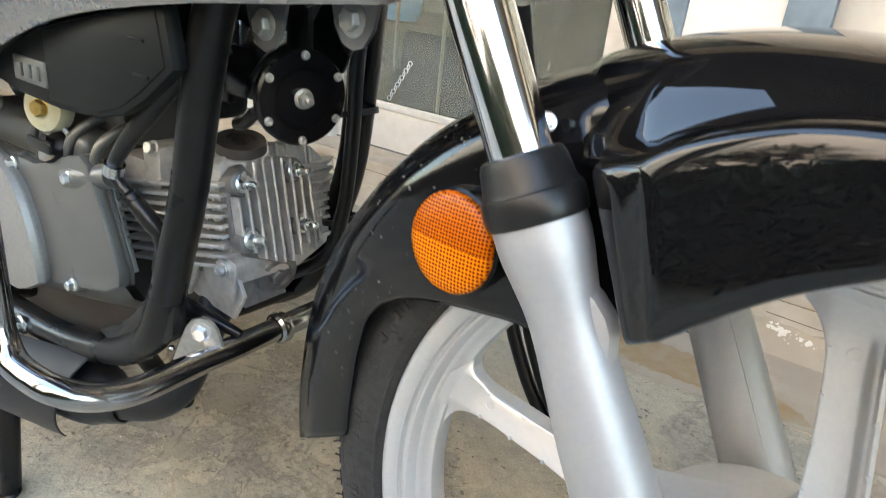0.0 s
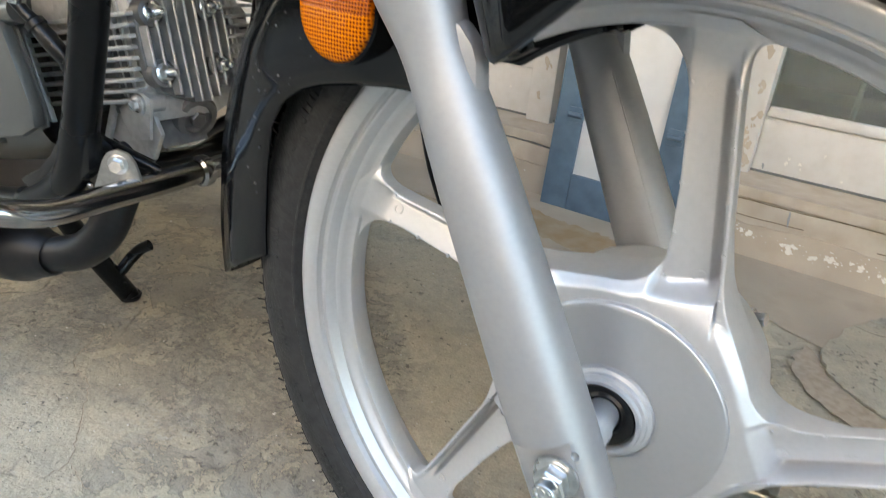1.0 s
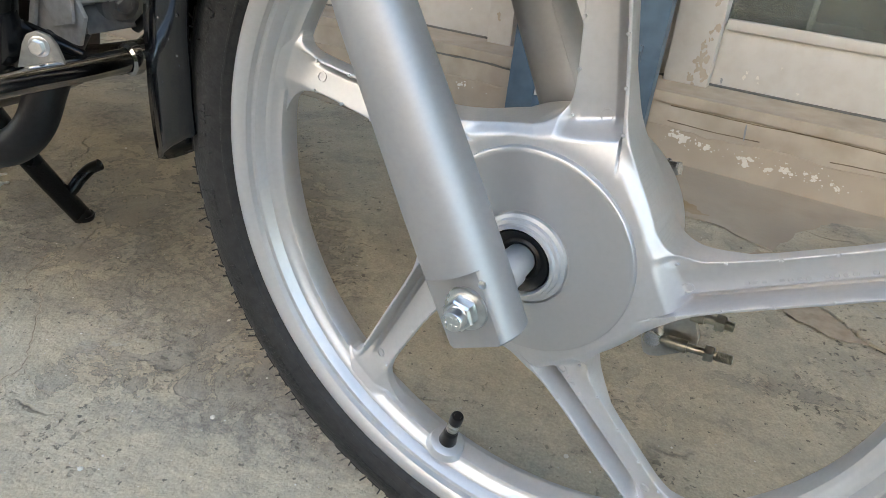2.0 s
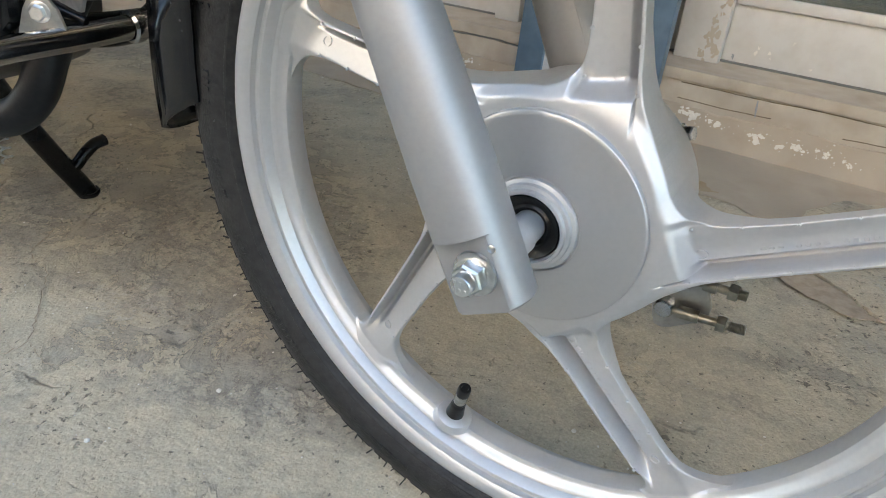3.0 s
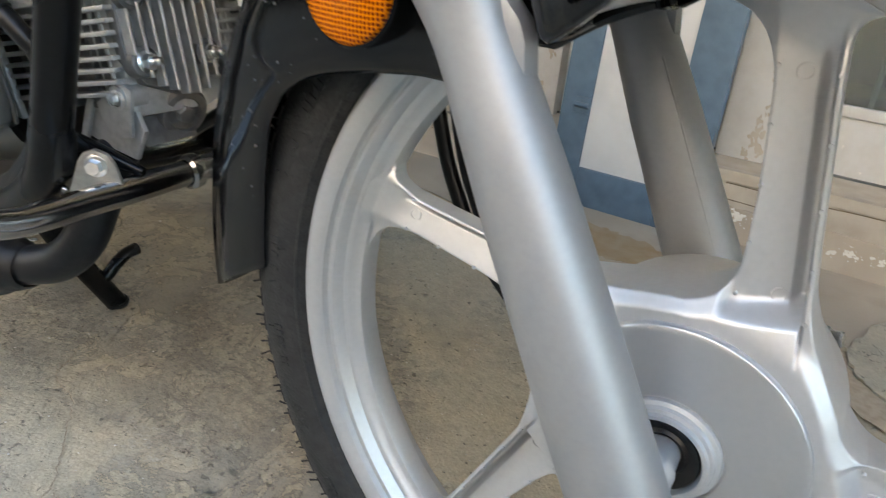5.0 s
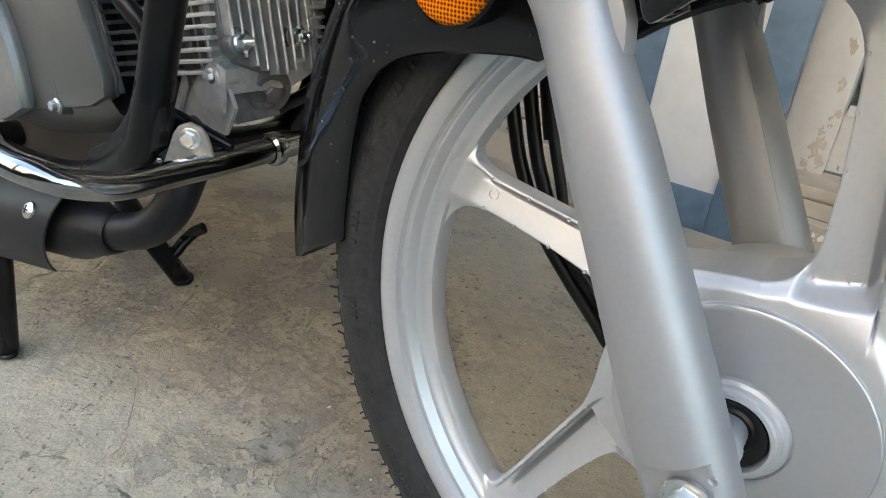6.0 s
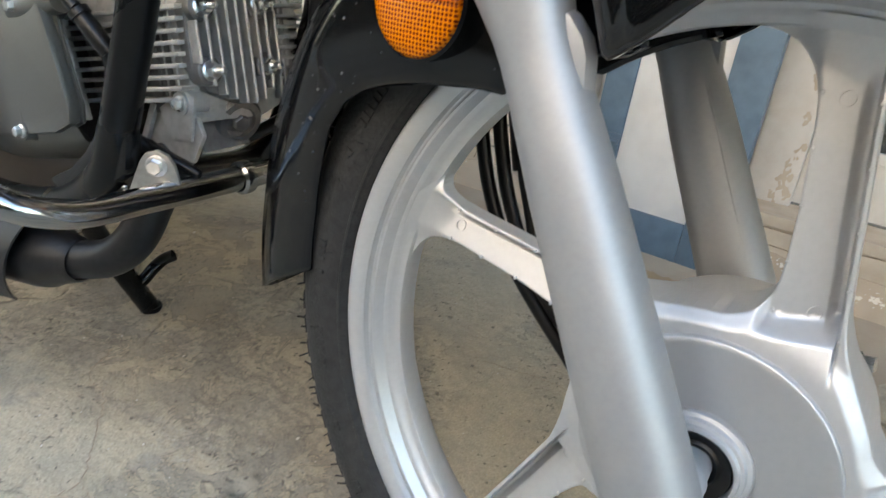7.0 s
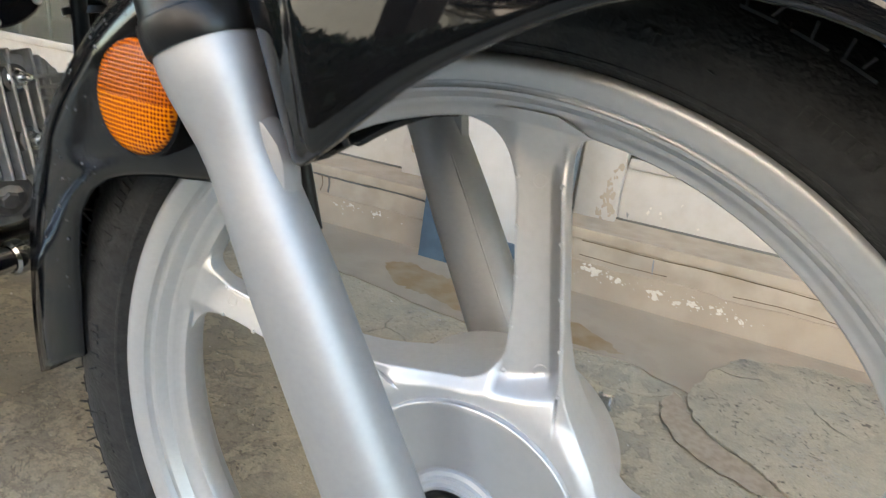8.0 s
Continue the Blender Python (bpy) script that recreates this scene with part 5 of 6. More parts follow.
        out = [(left, -0.049), (left + 0.004, -0.053), (right - 0.05, -0.048), (right - 0.002, -0.042), (right, 0.070), (right - 0.016, 0.092), (left + 0.02, 0.092), (left, 0.070)]
        part("fin", plate(out, 0.0030, mm @ Matrix.Translation((0, 0, h)), 0.0007), CASTALU, eng, "thin aluminium cooling fin", smooth=False)
    for x in (-0.478, -0.440):
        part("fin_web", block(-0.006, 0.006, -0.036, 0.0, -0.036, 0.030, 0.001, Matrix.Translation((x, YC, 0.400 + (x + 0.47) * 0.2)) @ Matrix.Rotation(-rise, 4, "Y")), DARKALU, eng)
    part("fin_web", plate([(-0.513, 0.350), (-0.505, 0.350), (-0.531, 0.432), (-0.540, 0.432)], 0.005, flat(-0.019), 0.001), CASTALU, eng)
    # head: gasket flange, finned front cover, four studs
    hm = Matrix.Translation((-0.396, 0.031, 0.428)) @ Matrix.Rotation(-rise, 4, "Y")
    hx = hm.to_3x3() @ Vector((1, 0, 0))
    hplane = hm @ Matrix(((0, 0, 1, 0), (1, 0, 0, 0), (0, 1, 0, 0), (0, 0, 0, 1)))
    full = [(-0.034, -0.052), (-0.030, -0.056), (0.030, -0.058), (0.066, -0.046), (0.078, -0.020), (0.079, 0.020), (0.062, 0.040), (0.020, 0.047), (-0.026, 0.046), (-0.034, 0.040)]
    part("cylinder_head", plate(full, 0.020, hplane @ Matrix.Translation((0, 0, -0.030)), 0.003), CASTALU, eng, "cast aluminium cylinder head")
    part("head_gasket", plate([(y * 1.04, z * 1.03) for y, z in full], 0.003, hplane @ Matrix.Translation((0, 0, -0.036)), 0.0008), CASTALU, eng)
    part("head_flange", plate([(y * 1.05, z * 1.02) for y, z in full], 0.003, hplane @ Matrix.Translation((0, 0, -0.025)), 0.0008), CASTALU, eng)
    cov = [(-0.037, 0.028), (-0.037, -0.016), (-0.026, -0.034), (0.004, -0.046), (0.022, -0.045), (0.036, -0.032), (0.042, 0.000), (0.038, 0.024), (0.020, 0.038), (-0.012, 0.040), (-0.024, 0.038)]
    part("head_cover", plate(cov, 0.010, hplane @ Matrix.Translation((0, 0, -0.011)), 0.002), DARKALU, eng, "aluminium front cover")
    lo = [-0.014, -0.030, -0.037, -0.041, -0.045, -0.046, -0.044, -0.036, -0.026]
    hi = [0.016, 0.034, 0.040, 0.041, 0.041, 0.039, 0.037, 0.030, 0.022]
    for k in range(9):
        y = -0.0335 + 0.0090 * k
        part("head_fin", block(-0.003, 0.0085, y - 0.00125, y + 0.00125, lo[k], hi[k], 0.0008, hm, segs=1), CASTALU, eng, "upright cooling fin", smooth=False)
    # plates behind the cover on the far side, and the tall ones on top
    for k in range(4):
        y = 0.046 + 0.0085 * k
        part("side_plate", block(-0.036, -0.001 - 0.004 * k, y - 0.0012, y + 0.0012, -0.046 + 0.005 * k, 0.047 - 0.005 * k, 0.0008, hm, segs=1), CASTALU, eng, smooth=False)
    for k in range(7):
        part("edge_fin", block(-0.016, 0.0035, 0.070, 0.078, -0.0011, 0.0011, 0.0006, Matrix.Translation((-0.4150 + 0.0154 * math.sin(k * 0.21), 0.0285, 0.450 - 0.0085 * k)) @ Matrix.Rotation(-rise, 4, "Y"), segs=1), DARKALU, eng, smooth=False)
    for k in range(3):
        y = 0.010 + 0.011 * k
        part("top_plate", block(-0.040, -0.006, y - 0.0012, y + 0.0012, 0.034, 0.050 - 0.001 * k, 0.0008, hm, segs=1), CASTALU, eng, smooth=False)
    for y, z in ((-0.026, -0.019), (0.027, -0.019), (-0.026, 0.025), (0.025, 0.026)):
        p = hm @ Vector((-0.002, y, z))
        part("stud_boss", lathe([(0.0112, -0.004), (0.0104, 0.007), (0.009, 0.008), (0, 0.008)], frame_to(p, hx), 24), DARKALU, eng)
        bolt("stud_nut", p + hx * 0.009, hx, 0.0056, 0.0065, eng, "zinc plated dome nut", flange=0.0074, stud=0.009)
    # round plug boss below, with a hexagon plug
    p, d = Vector((-0.400, 0.040, 0.367)), Vector((0.95, -0.14, -0.22)).normalized()
    part("plug_boss", lathe([(0.0205, -0.03), (0.0200, 0.002), (0.0178, 0.005), (0.0130, 0.0055), (0.0120, 0.002), (0, 0.002)], frame_to(p, d), 40), DARKALU, eng, "round cast cover boss")
    bolt("plug", p + d * 0.002, d, 0.0068, 0.006, eng, "dull hexagon plug", DARKALU)
    part("foot_flange", plate([(-0.430, 0.376), (-0.420, 0.352), (-0.393, 0.358), (-0.388, 0.392), (-0.400, 0.396)], 0.003, flat(-0.006), 0.001), CASTALU, eng, "cast flange below the fins")
    part("head_foot", plate([(-0.444, 0.377), (-0.459, 0.345), (-0.430, 0.340), (-0.401, 0.338), (-0.388, 0.362), (-0.398, 0.380)], 0.004, flat(0.002), 0.001), CASTALU, eng, "cast foot below the head")
    part("foot_edge", plate([(-0.437, 0.376), (-0.444, 0.377), (-0.459, 0.345), (-0.453, 0.343)], 0.004, flat(-0.003), 0.0008), CASTALU, eng)
    for k in range(6):
        part("lower_fin", block(-0.0011, 0.0011, 0.006, 0.05, -0.010, 0.012, 0.0006, Matrix.Translation((-0.436 + 0.007 * k, 0.0, 0.350 + 0.0012 * k)) @ Matrix.Rotation(radians(-20), 4, "Y"), segs=1), DARKALU, eng, smooth=False)
    bolt("cylinder_bolt", (-0.402, -0.012, 0.385), (0, -1, 0), 0.0042, 0.004, eng, flange=0.0058)
    part("bolt_boss", lathe([(0.0090, -0.02), (0.0085, 0.0), (0, 0.0)], frame_to((-0.402, -0.011, 0.385), (0, -1, 0)), 20), CASTALU, eng)
    part("gear_lever", tube([(-0.432, -0.030, 0.352), (-0.405, -0.022, 0.345), (-0.380, -0.012, 0.337)], [0.0075, 0.0065, 0.0035], 12, 6), FRAMEBLACK, eng, "short black lever below the cylinder")
    # tappet cap on top, with a sunk hexagon
    mc = frame_to((-0.422, 0.024, 0.473), (0.18, -0.12, 1))
    part("cap_seat", lathe([(0.023, -0.014), (0.022, -0.002), (0.018, 0.0)], mc, 40), CASTALU, eng)
    part("tappet_cap", lathe([(0.0205, -0.004), (0.0205, 0.004), (0.0192, 0.0065), (0.0110, 0.0072), (0.0102, 0.0050), (0, 0.0050)], mc, 44), DARKCAP, eng, "dark round tappet cap")
    part("cap_hexagon", prism(6, 0.0075, 0.004, mc @ Matrix.Translation((0, 0, 0.0042))), DARKCAP, eng, angle=25)
    part("inlet_block", block(-0.537, -0.497, -0.012, 0.05, 0.424, 0.450, 0.004), CASTALU, eng)
    part("inlet_block", block(-0.496, -0.473, -0.014, 0.045, 0.428, 0.466, 0.003), CASTALU, eng)
    # ignition lead with a bright sleeve, ending in the plug cap
    part("ignition_lead", tube([(-0.366, -0.030, 0.560), (-0.385, -0.048, 0.540), (-0.412, -0.055, 0.512), (-0.437, -0.060, 0.486), (-0.455, -0.062, 0.462), (-0.451, -0.060, 0.452), (-0.443, -0.058, 0.446)],
                               [0.0064, 0.0066, 0.0066, 0.0062, 0.0048, 0.0044, 0.0044], 14), SOFTRUBBER, eng, "black ignition lead")
    part("lead_sleeve", tube([(-0.4520, -0.0618, 0.4665), (-0.4558, -0.0618, 0.4585)], 0.0074, 16, 1), ZINC, eng, "bright metal sleeve")
    part("plug_cap", tube([(-0.441, -0.059, 0.445), (-0.433, -0.056, 0.436), (-0.426, -0.053, 0.427), (-0.421, -0.050, 0.420)], [0.0056, 0.0068, 0.0066, 0.0060], 16, 4), SOFTRUBBER, eng, "black rubber spark plug cap")
    part("cap_boot", tube([(-0.422, -0.051, 0.422), (-0.424, -0.047, 0.408), (-0.436, -0.042, 0.392), (-0.447, -0.037, 0.378)], [0.0056, 0.0052, 0.0050, 0.0050], 14, 6), SOFTRUBBER, eng)
    part("cap_collar", tube([(-0.4405, -0.0590, 0.4450), (-0.4375, -0.0578, 0.4415)], 0.0074, 16, 1), SOFTRUBBER, eng)
    for x, y, z in ((-0.456, -0.030, 0.472), (-0.655, -0.050, 0.470)):
        bolt("top_bolt", (x, y, z), (0.1, -1, 0.3), 0.0048, 0.005, eng, mat=ZINCDULL, flange=0.0062)
    up = block(-0.70, -0.530, -0.047, 0.06, 0.430, 0.468, 0.012, segs=3)
    part("case_top", up, CASEPAINT, eng, "grey top of the crankcase")
    part("starter_housing", tube([(-0.69, 0.004, 0.486), (-0.52, 0.004, 0.486), (-0.505, 0.004, 0.486)], [0.030, 0.030, 0.024], 28, 4), CASEPAINT, eng, "grey round starter housing")
    part("lead_clip", tube([(-0.572, -0.046, 0.472), (-0.560, -0.052, 0.480), (-0.548, -0.050, 0.472), (-0.540, -0.046, 0.462)], 0.0022, 8), ZINCDULL, eng)


build_engine()


def build_frame():
    for y in (-0.052, 0.112):
        s = -1 if y < YC else 1
        lean = 0.032 if y > YC else 0.0
        t = part("downtube", tube([(-0.305, y - s * 0.02 - lean * 1.5, 0.70), (-0.345, y - lean, 0.588), (-0.379, y - lean * 0.15, 0.467), (-0.399, y, 0.410), (-0.417, y, 0.364), (-0.440, y, 0.325), (-0.50, y, 0.288), (-0.60, y, 0.264), (-0.74, y, 0.255)],
                                   [0.0128, 0.0128, 0.0128, 0.0130, 0.0138, 0.014, 0.0135, 0.013, 0.013], 20), FRAMEBLACK, bike, "black enamelled frame tube")
        if y < YC:
            gusset = [(-0.405, 0.392), (-0.418, 0.384), (-0.436, 0.364), (-0.455, 0.343), (-0.478, 0.324), (-0.513, 0.306), (-0.494, 0.297), (-0.46, 0.304), (-0.426, 0.323), (-0.403, 0.340), (-0.399, 0.364)]
            part("gusset", plate(gusset, 0.014, flat(-0.043), 0.005), FRAMEBLACK, t)
            part("cross_tube", tube([(-0.425, -0.05, 0.350), (-0.436, -0.01, 0.332), (-0.444, 0.035, 0.318), (-0.45, 0.112, 0.312)], 0.0075, 14), FRAMEBLACK, t)
        bolt("frame_bolt", (-0.640, y + s * 0.014, 0.262), (0, s, 0), 0.008, 0.007, t, flange=0.011)
    part("head_tube", tube([(-0.20, YC, 0.62), (-0.245, YC, 0.72)], 0.026, 24, 1), FRAMEBLACK, bike)
    part("cable", tube([(-0.323, 0.052, 0.62), (-0.344, 0.068, 0.55), (-0.360, 0.084, 0.49), (-0.372, 0.090, 0.42), (-0.392, 0.09, 0.37), (-0.44, 0.08, 0.335)], 0.006, 10), SOFTRUBBER, bike, "black cable beside the frame tube")
    for p in ((-0.362, 0.092, 0.505), (-0.386, 0.102, 0.405)):
        part("cable_tie", lathe([(0.0165, -0.0025), (0.018, -0.0025), (0.018, 0.0025), (0.0165, 0.0025)], frame_to(p, (-0.25, 0, 1)) @ Matrix.Scale(0.8, 4, (1, 0, 0)), 20, closed=True), SOFTRUBBER, bike, "black cable tie")
    # horn
    c, n = Vector((-0.327, -0.002, 0.531)), Vector((0.95, -0.30, -0.02))
    m = frame_to(c, n)
    horn = part("horn", lathe([(0, 0.0015), (0.006, 0.0028), (0.0175, 0.0030), (0.0188, 0.0008), (0.0200, 0.0008), (0.0212, 0.003), (0.0298, 0.003), (0.0314, 0.001), (0.0314, -0.004), (0.025, -0.010), (0.018, -0.026), (0, -0.028)], m, 48), SATINBLACK, bike, "round black horn")
    for k in range(6):
        a = radians(60 * k)
        p = m @ Vector((0.0275 * math.cos(a), 0.0275 * math.sin(a), 0.003))
        part("screw", lathe([(0.0030, 0), (0.0028, 0.0014), (0.0020, 0.0018), (0.0012, 0.0010), (0, 0.0010)], frame_to(p, n), 12), ZINCDULL, horn, "bright screw head")
    bolt("centre_nut", m @ Vector((0, 0, 0.004)), n, 0.0052, 0.005, horn, mat=ZINCDULL, flange=0.0066, stud=0.005)
    part("frame_gusset", plate([(-0.386, 0.600), (-0.300, 0.604), (-0.306, 0.580), (-0.314, 0.566), (-0.324, 0.545), (-0.345, 0.538), (-0.372, 0.560)], 0.004, flat(0.034), 0.001), FRAMEBLACK, bike, "black frame plate behind the horn")
    part("horn_bracket", block(-0.345, -0.325, 0.0, 0.006, 0.555, 0.60, 0.002), FRAMEBLACK, horn)
    cl = bmesh.new()
    block(-0.405, -0.372, -0.004, 0.02, 0.520, 0.556, 0.004, bm=cl)
    part("connector_box", cl, SATINBLACK, bike, "black wiring connector")
    part("ignition_coil", block(-0.418, -0.404, 0.0, 0.012, 0.512, 0.535, 0.003), SATINBLACK, bike, "black coil block")
    for k, pts in enumerate(([(-0.372, -0.004, 0.535), (-0.360, 0.0, 0.552), (-0.345, 0.01, 0.566), (-0.33, 0.02, 0.60)],
                             [(-0.400, 0.004, 0.498), (-0.388, 0.002, 0.502), (-0.372, 0.002, 0.514), (-0.350, 0.010, 0.522)],
                             [(-0.376, 0.0, 0.512), (-0.362, -0.004, 0.520), (-0.350, 0.004, 0.530)],
                             [(-0.392, 0.0, 0.556), (-0.385, 0.01, 0.58), (-0.36, 0.03, 0.61)])):
        part("wire", tube(pts, 0.0032 if k != 1 else 0.0048, 8), SOFTRUBBER, bike, "black wire")
    part("wire_clip", block(-0.3945, -0.3835, -0.006, -0.002, 0.556, 0.572, 0.001, Matrix.Translation((0, 0, 0))), ZINC, bike, "bright metal clip")
    part("air_box", block(-0.82, -0.505, 0.035, 0.105, 0.470, 0.615, 0.014, segs=3), GREYPLASTIC, bike, "dark plastic air filter box")
    # Seat and side panels are unseen, added to shade the floor below them.
    seat = spline([(-0.76, YC, 0.700), (-0.90, YC, 0.690), (-1.10, YC, 0.700), (-1.35, YC, 0.735), (-1.46, YC, 0.745)], 5)
    sb = bmesh.new()
    ring = [(-0.115, 0.000), (-0.128, 0.022), (-0.118, 0.058), (-0.070, 0.074), (0.0, 0.078), (0.070, 0.074), (0.118, 0.058), (0.128, 0.022), (0.115, 0.000)]
    loops = [[sb.verts.new((p.x, p.y + dy, p.z + dz)) for dy, dz in ring] for p in seat]
    for p, q in zip(loops, loops[1:]):
        for j in range(9):
            sb.faces.new((p[j], p[(j + 1) % 9], q[(j + 1) % 9], q[j]))
    sb.faces.new(loops[0])
    sb.faces.new(loops[-1][::-1])
    part("seat", sb, SATINBLACK, bike, "long black padded seat", angle=60)
    body = [(-0.70, 0.50), (-0.72, 0.62), (-0.80, 0.69), (-1.20, 0.70), (-1.44, 0.735), (-1.40, 0.66), (-1.15, 0.55), (-0.98, 0.44), (-0.84, 0.40)]
    for y in (-0.085, 0.145):
        part("side_panel", plate(body, 0.012, Matrix(((1, 0, 0, 0), (0, 0, -1, y), (0, 1, 0, 0), (0, 0, 0, 1))), 0.004), GLOSSBLACK, bike, "black side panel below the seat")
    # tank with its lower lip, and the tabs under it
    lip = [(-0.80, -0.105, 0.475), (-0.73, -0.106, 0.470), (-0.66, -0.105, 0.475), (-0.60, -0.100, 0.505), (-0.54, -0.095, 0.536), (-0.48, -0.092, 0.560), (-0.42, -0.09, 0.575), (-0.334, -0.088, 0.589), (-0.27, -0.080, 0.596), (-0.205, -0.068, 0.603)]
    tank = bmesh.new()
    line = spline(lip, 6)
    rows = []
    for p in line:
        y0 = p.y
        rows.append([tank.verts.new((p.x, y, p.z + dz)) for y, dz in ((y0 + 0.012, 0.0), (y0 + 0.002, -0.002), (y0, 0.003), (y0, 0.012), (y0 - 0.012, 0.030), (y0 - 0.022, 0.07), (y0 - 0.012, 0.13), (y0 + 0.05, 0.19), (YC, 0.21))])
    for p, q in zip(rows, rows[1:]):
        for j in range(8):
            tank.faces.new((p[j], p[j + 1], q[j + 1], q[j]))
    tk = part("fuel_tank", tank, TANKPAINT, bike, "silver painted fuel tank", angle=60)
    so = tk.modifiers.new("thickness", "SOLIDIFY")
    so.thickness = 0.003
    for x, z in ((-0.326, 0.577), (-0.256, 0.588)):
        o = [(x - 0.020, z + 0.022), (x + 0.020, z + 0.022), (x + 0.014, z - 0.004), (x + 0.008, z - 0.013), (x, z - 0.016), (x - 0.008, z - 0.013), (x - 0.014, z - 0.004)]
        part("tank_tab", plate(o, 0.003, Matrix(((1, 0, 0, 0), (0, 0, -1, -0.03), (0, 1, 0, 0), (0, 0, 0, 1))), 0.0008), TANKPAINT, tk, "silver mounting tab")
        bolt("tab_bolt", (x, -0.034, z), (0, -1, 0), 0.0062, 0.005, tk, "dull slotted bolt", ZINCDULL, flange=0.0092)
    # dark side cover with an emblem
    o = [(-0.40, 0.578), (-0.36, 0.585), (-0.352, 0.548), (-0.384, 0.525), (-0.41, 0.511), (-0.44, 0.503), (-0.49, 0.499), (-0.546, 0.501), (-0.59, 0.507), (-0.66, 0.52), (-0.56, 0.54), (-0.47, 0.562)]
    sc = part("side_cover", plate(o, 0.012, Matrix(((1, 0, 0, 0), (0, 0, -1, -0.066), (0, 1, 0, 0), (0, 0, 0, 1))), 0.004), GREYPLASTIC, bike, "dark grey plastic side cover")
    part("emblem_plate", block(-0.545, -0.500, -0.0805, -0.077, 0.512, 0.530, 0.0015, Matrix.Rotation(0.0, 4, "Y")), CASEPAINT, sc, "dull grey emblem plate")
    em = bmesh.new()
    block(-0.540, -0.530, -0.0825, -0.080, 0.516, 0.526, 0.0008, bm=em)
    block(-0.526, -0.518, -0.0825, -0.080, 0.516, 0.526, 0.0008, bm=em)
    block(-0.514, -0.506, -0.0825, -0.080, 0.516, 0.526, 0.0008, bm=em)
    part("emblem_shape", em, CASEPAINT, sc)
    for x, z in ((-0.386, 0.5625), (-0.383, 0.5415)):
        part("clip_edge", block(x - 0.008, x + 0.008, -0.0805, -0.077, z - 0.002, z, 0.0008), GREYPLASTIC, sc)
    part("front_panel", plate([(-0.500, 0.504), (-0.500, 0.551), (-0.41, 0.574), (-0.366, 0.581), (-0.359, 0.549), (-0.386, 0.530), (-0.41, 0.516), (-0.44, 0.507)], 0.003, flat(-0.0760), 0.0012), GREYPLASTIC, sc, "darker sunk panel")
    mf = frame_to((-0.556, -0.058, 0.486), (0.30, -1, 0.10), (1, 0, 0))
    cup = part("filter_cup", lathe([(0.0, 0.003), (0.010, 0.003), (0.0185, 0.0015), (0.0200, -0.002), (0.0190, -0.012), (0.0, -0.012)], mf, 32), PLASTICYELLOW, bike, "yellowed clear plastic filter cup")
    part("brass_nut", prism(6, 0.0070, 0.005, mf @ Matrix.Translation((0, 0, 0.003)), flange=0.0085), BRASS, cup, "brass nut", angle=25)
    air = bmesh.new()
    block(-0.66, -0.475, -0.02, 0.09, 0.50, 0.60, 0.02, bm=air)
    block(-0.44, -0.36, 0.0, 0.06, 0.565, 0.62, 0.012, bm=air)
    part("air_box", air, SATINBLACK, bike, "black air box")


build_frame()


def build_guard():
    pts = [(-0.382, 0.17, 0.326), (-0.382, 0.07, 0.326), (-0.382, 0.0, 0.326), (-0.382, -0.05, 0.3265), (-0.379, -0.10, 0.329), (-0.381, -0.130, 0.337), (-0.392, -0.147, 0.345), (-0.415, -0.152, 0.347), (-0.436, -0.153, 0.351), (-0.447, -0.153, 0.368), (-0.450, -0.152, 0.39), (-0.455, -0.15, 0.45)]
    bar = part("guard_bar", tube(pts, 0.0098, 24), CHROME, bike, "chromed tubular leg guard")
    tab = [(-0.024, -0.028), (0.019, -0.023), (0.0125, 0.002), (0.008, 0.0085), (0.0, 0.0115), (-0.008, 0.0085), (-0.0125, 0.002)]
    c = Vector((-0.392, -0.037, 0.3465))
    m = Matrix.Translation(c) @ Matrix.Rotation(radians(32), 4, "Z") @ Matrix(((1, 0, 0, 0), (0, 0, -1, 0), (0, 1, 0, 0), (0, 0, 0, 1)))
    part("bracket", plate(tab, 0.004, m, 0.001), ZINCDULL, bar, "bright plated bracket plate")
    n = m.to_3x3() @ Vector((0, 0, 1))
    bolt("bracket_bolt", c + n * 0.005, n, 0.0058, 0.005, bar, flange=0.0078)
    w = bmesh.new()
    for k in range(7):
        bmesh.ops.create_icosphere(w, subdivisions=2, radius=0.0028, matrix=Matrix.Translation((-0.415 + 0.0065 * k, -0.050 + 0.0042 * k, 0.3255)))
    part("weld_bead", w, CHROME, bar)
    part("joint_ring", lathe([(0.0108, -0.006), (0.0132, -0.004), (0.0136, 0), (0.0132, 0.004), (0.0108, 0.006)], frame_to((-0.382, 0.030, 0.326), (0, 1, 0)), 24), CHROME, bar)


build_guard()


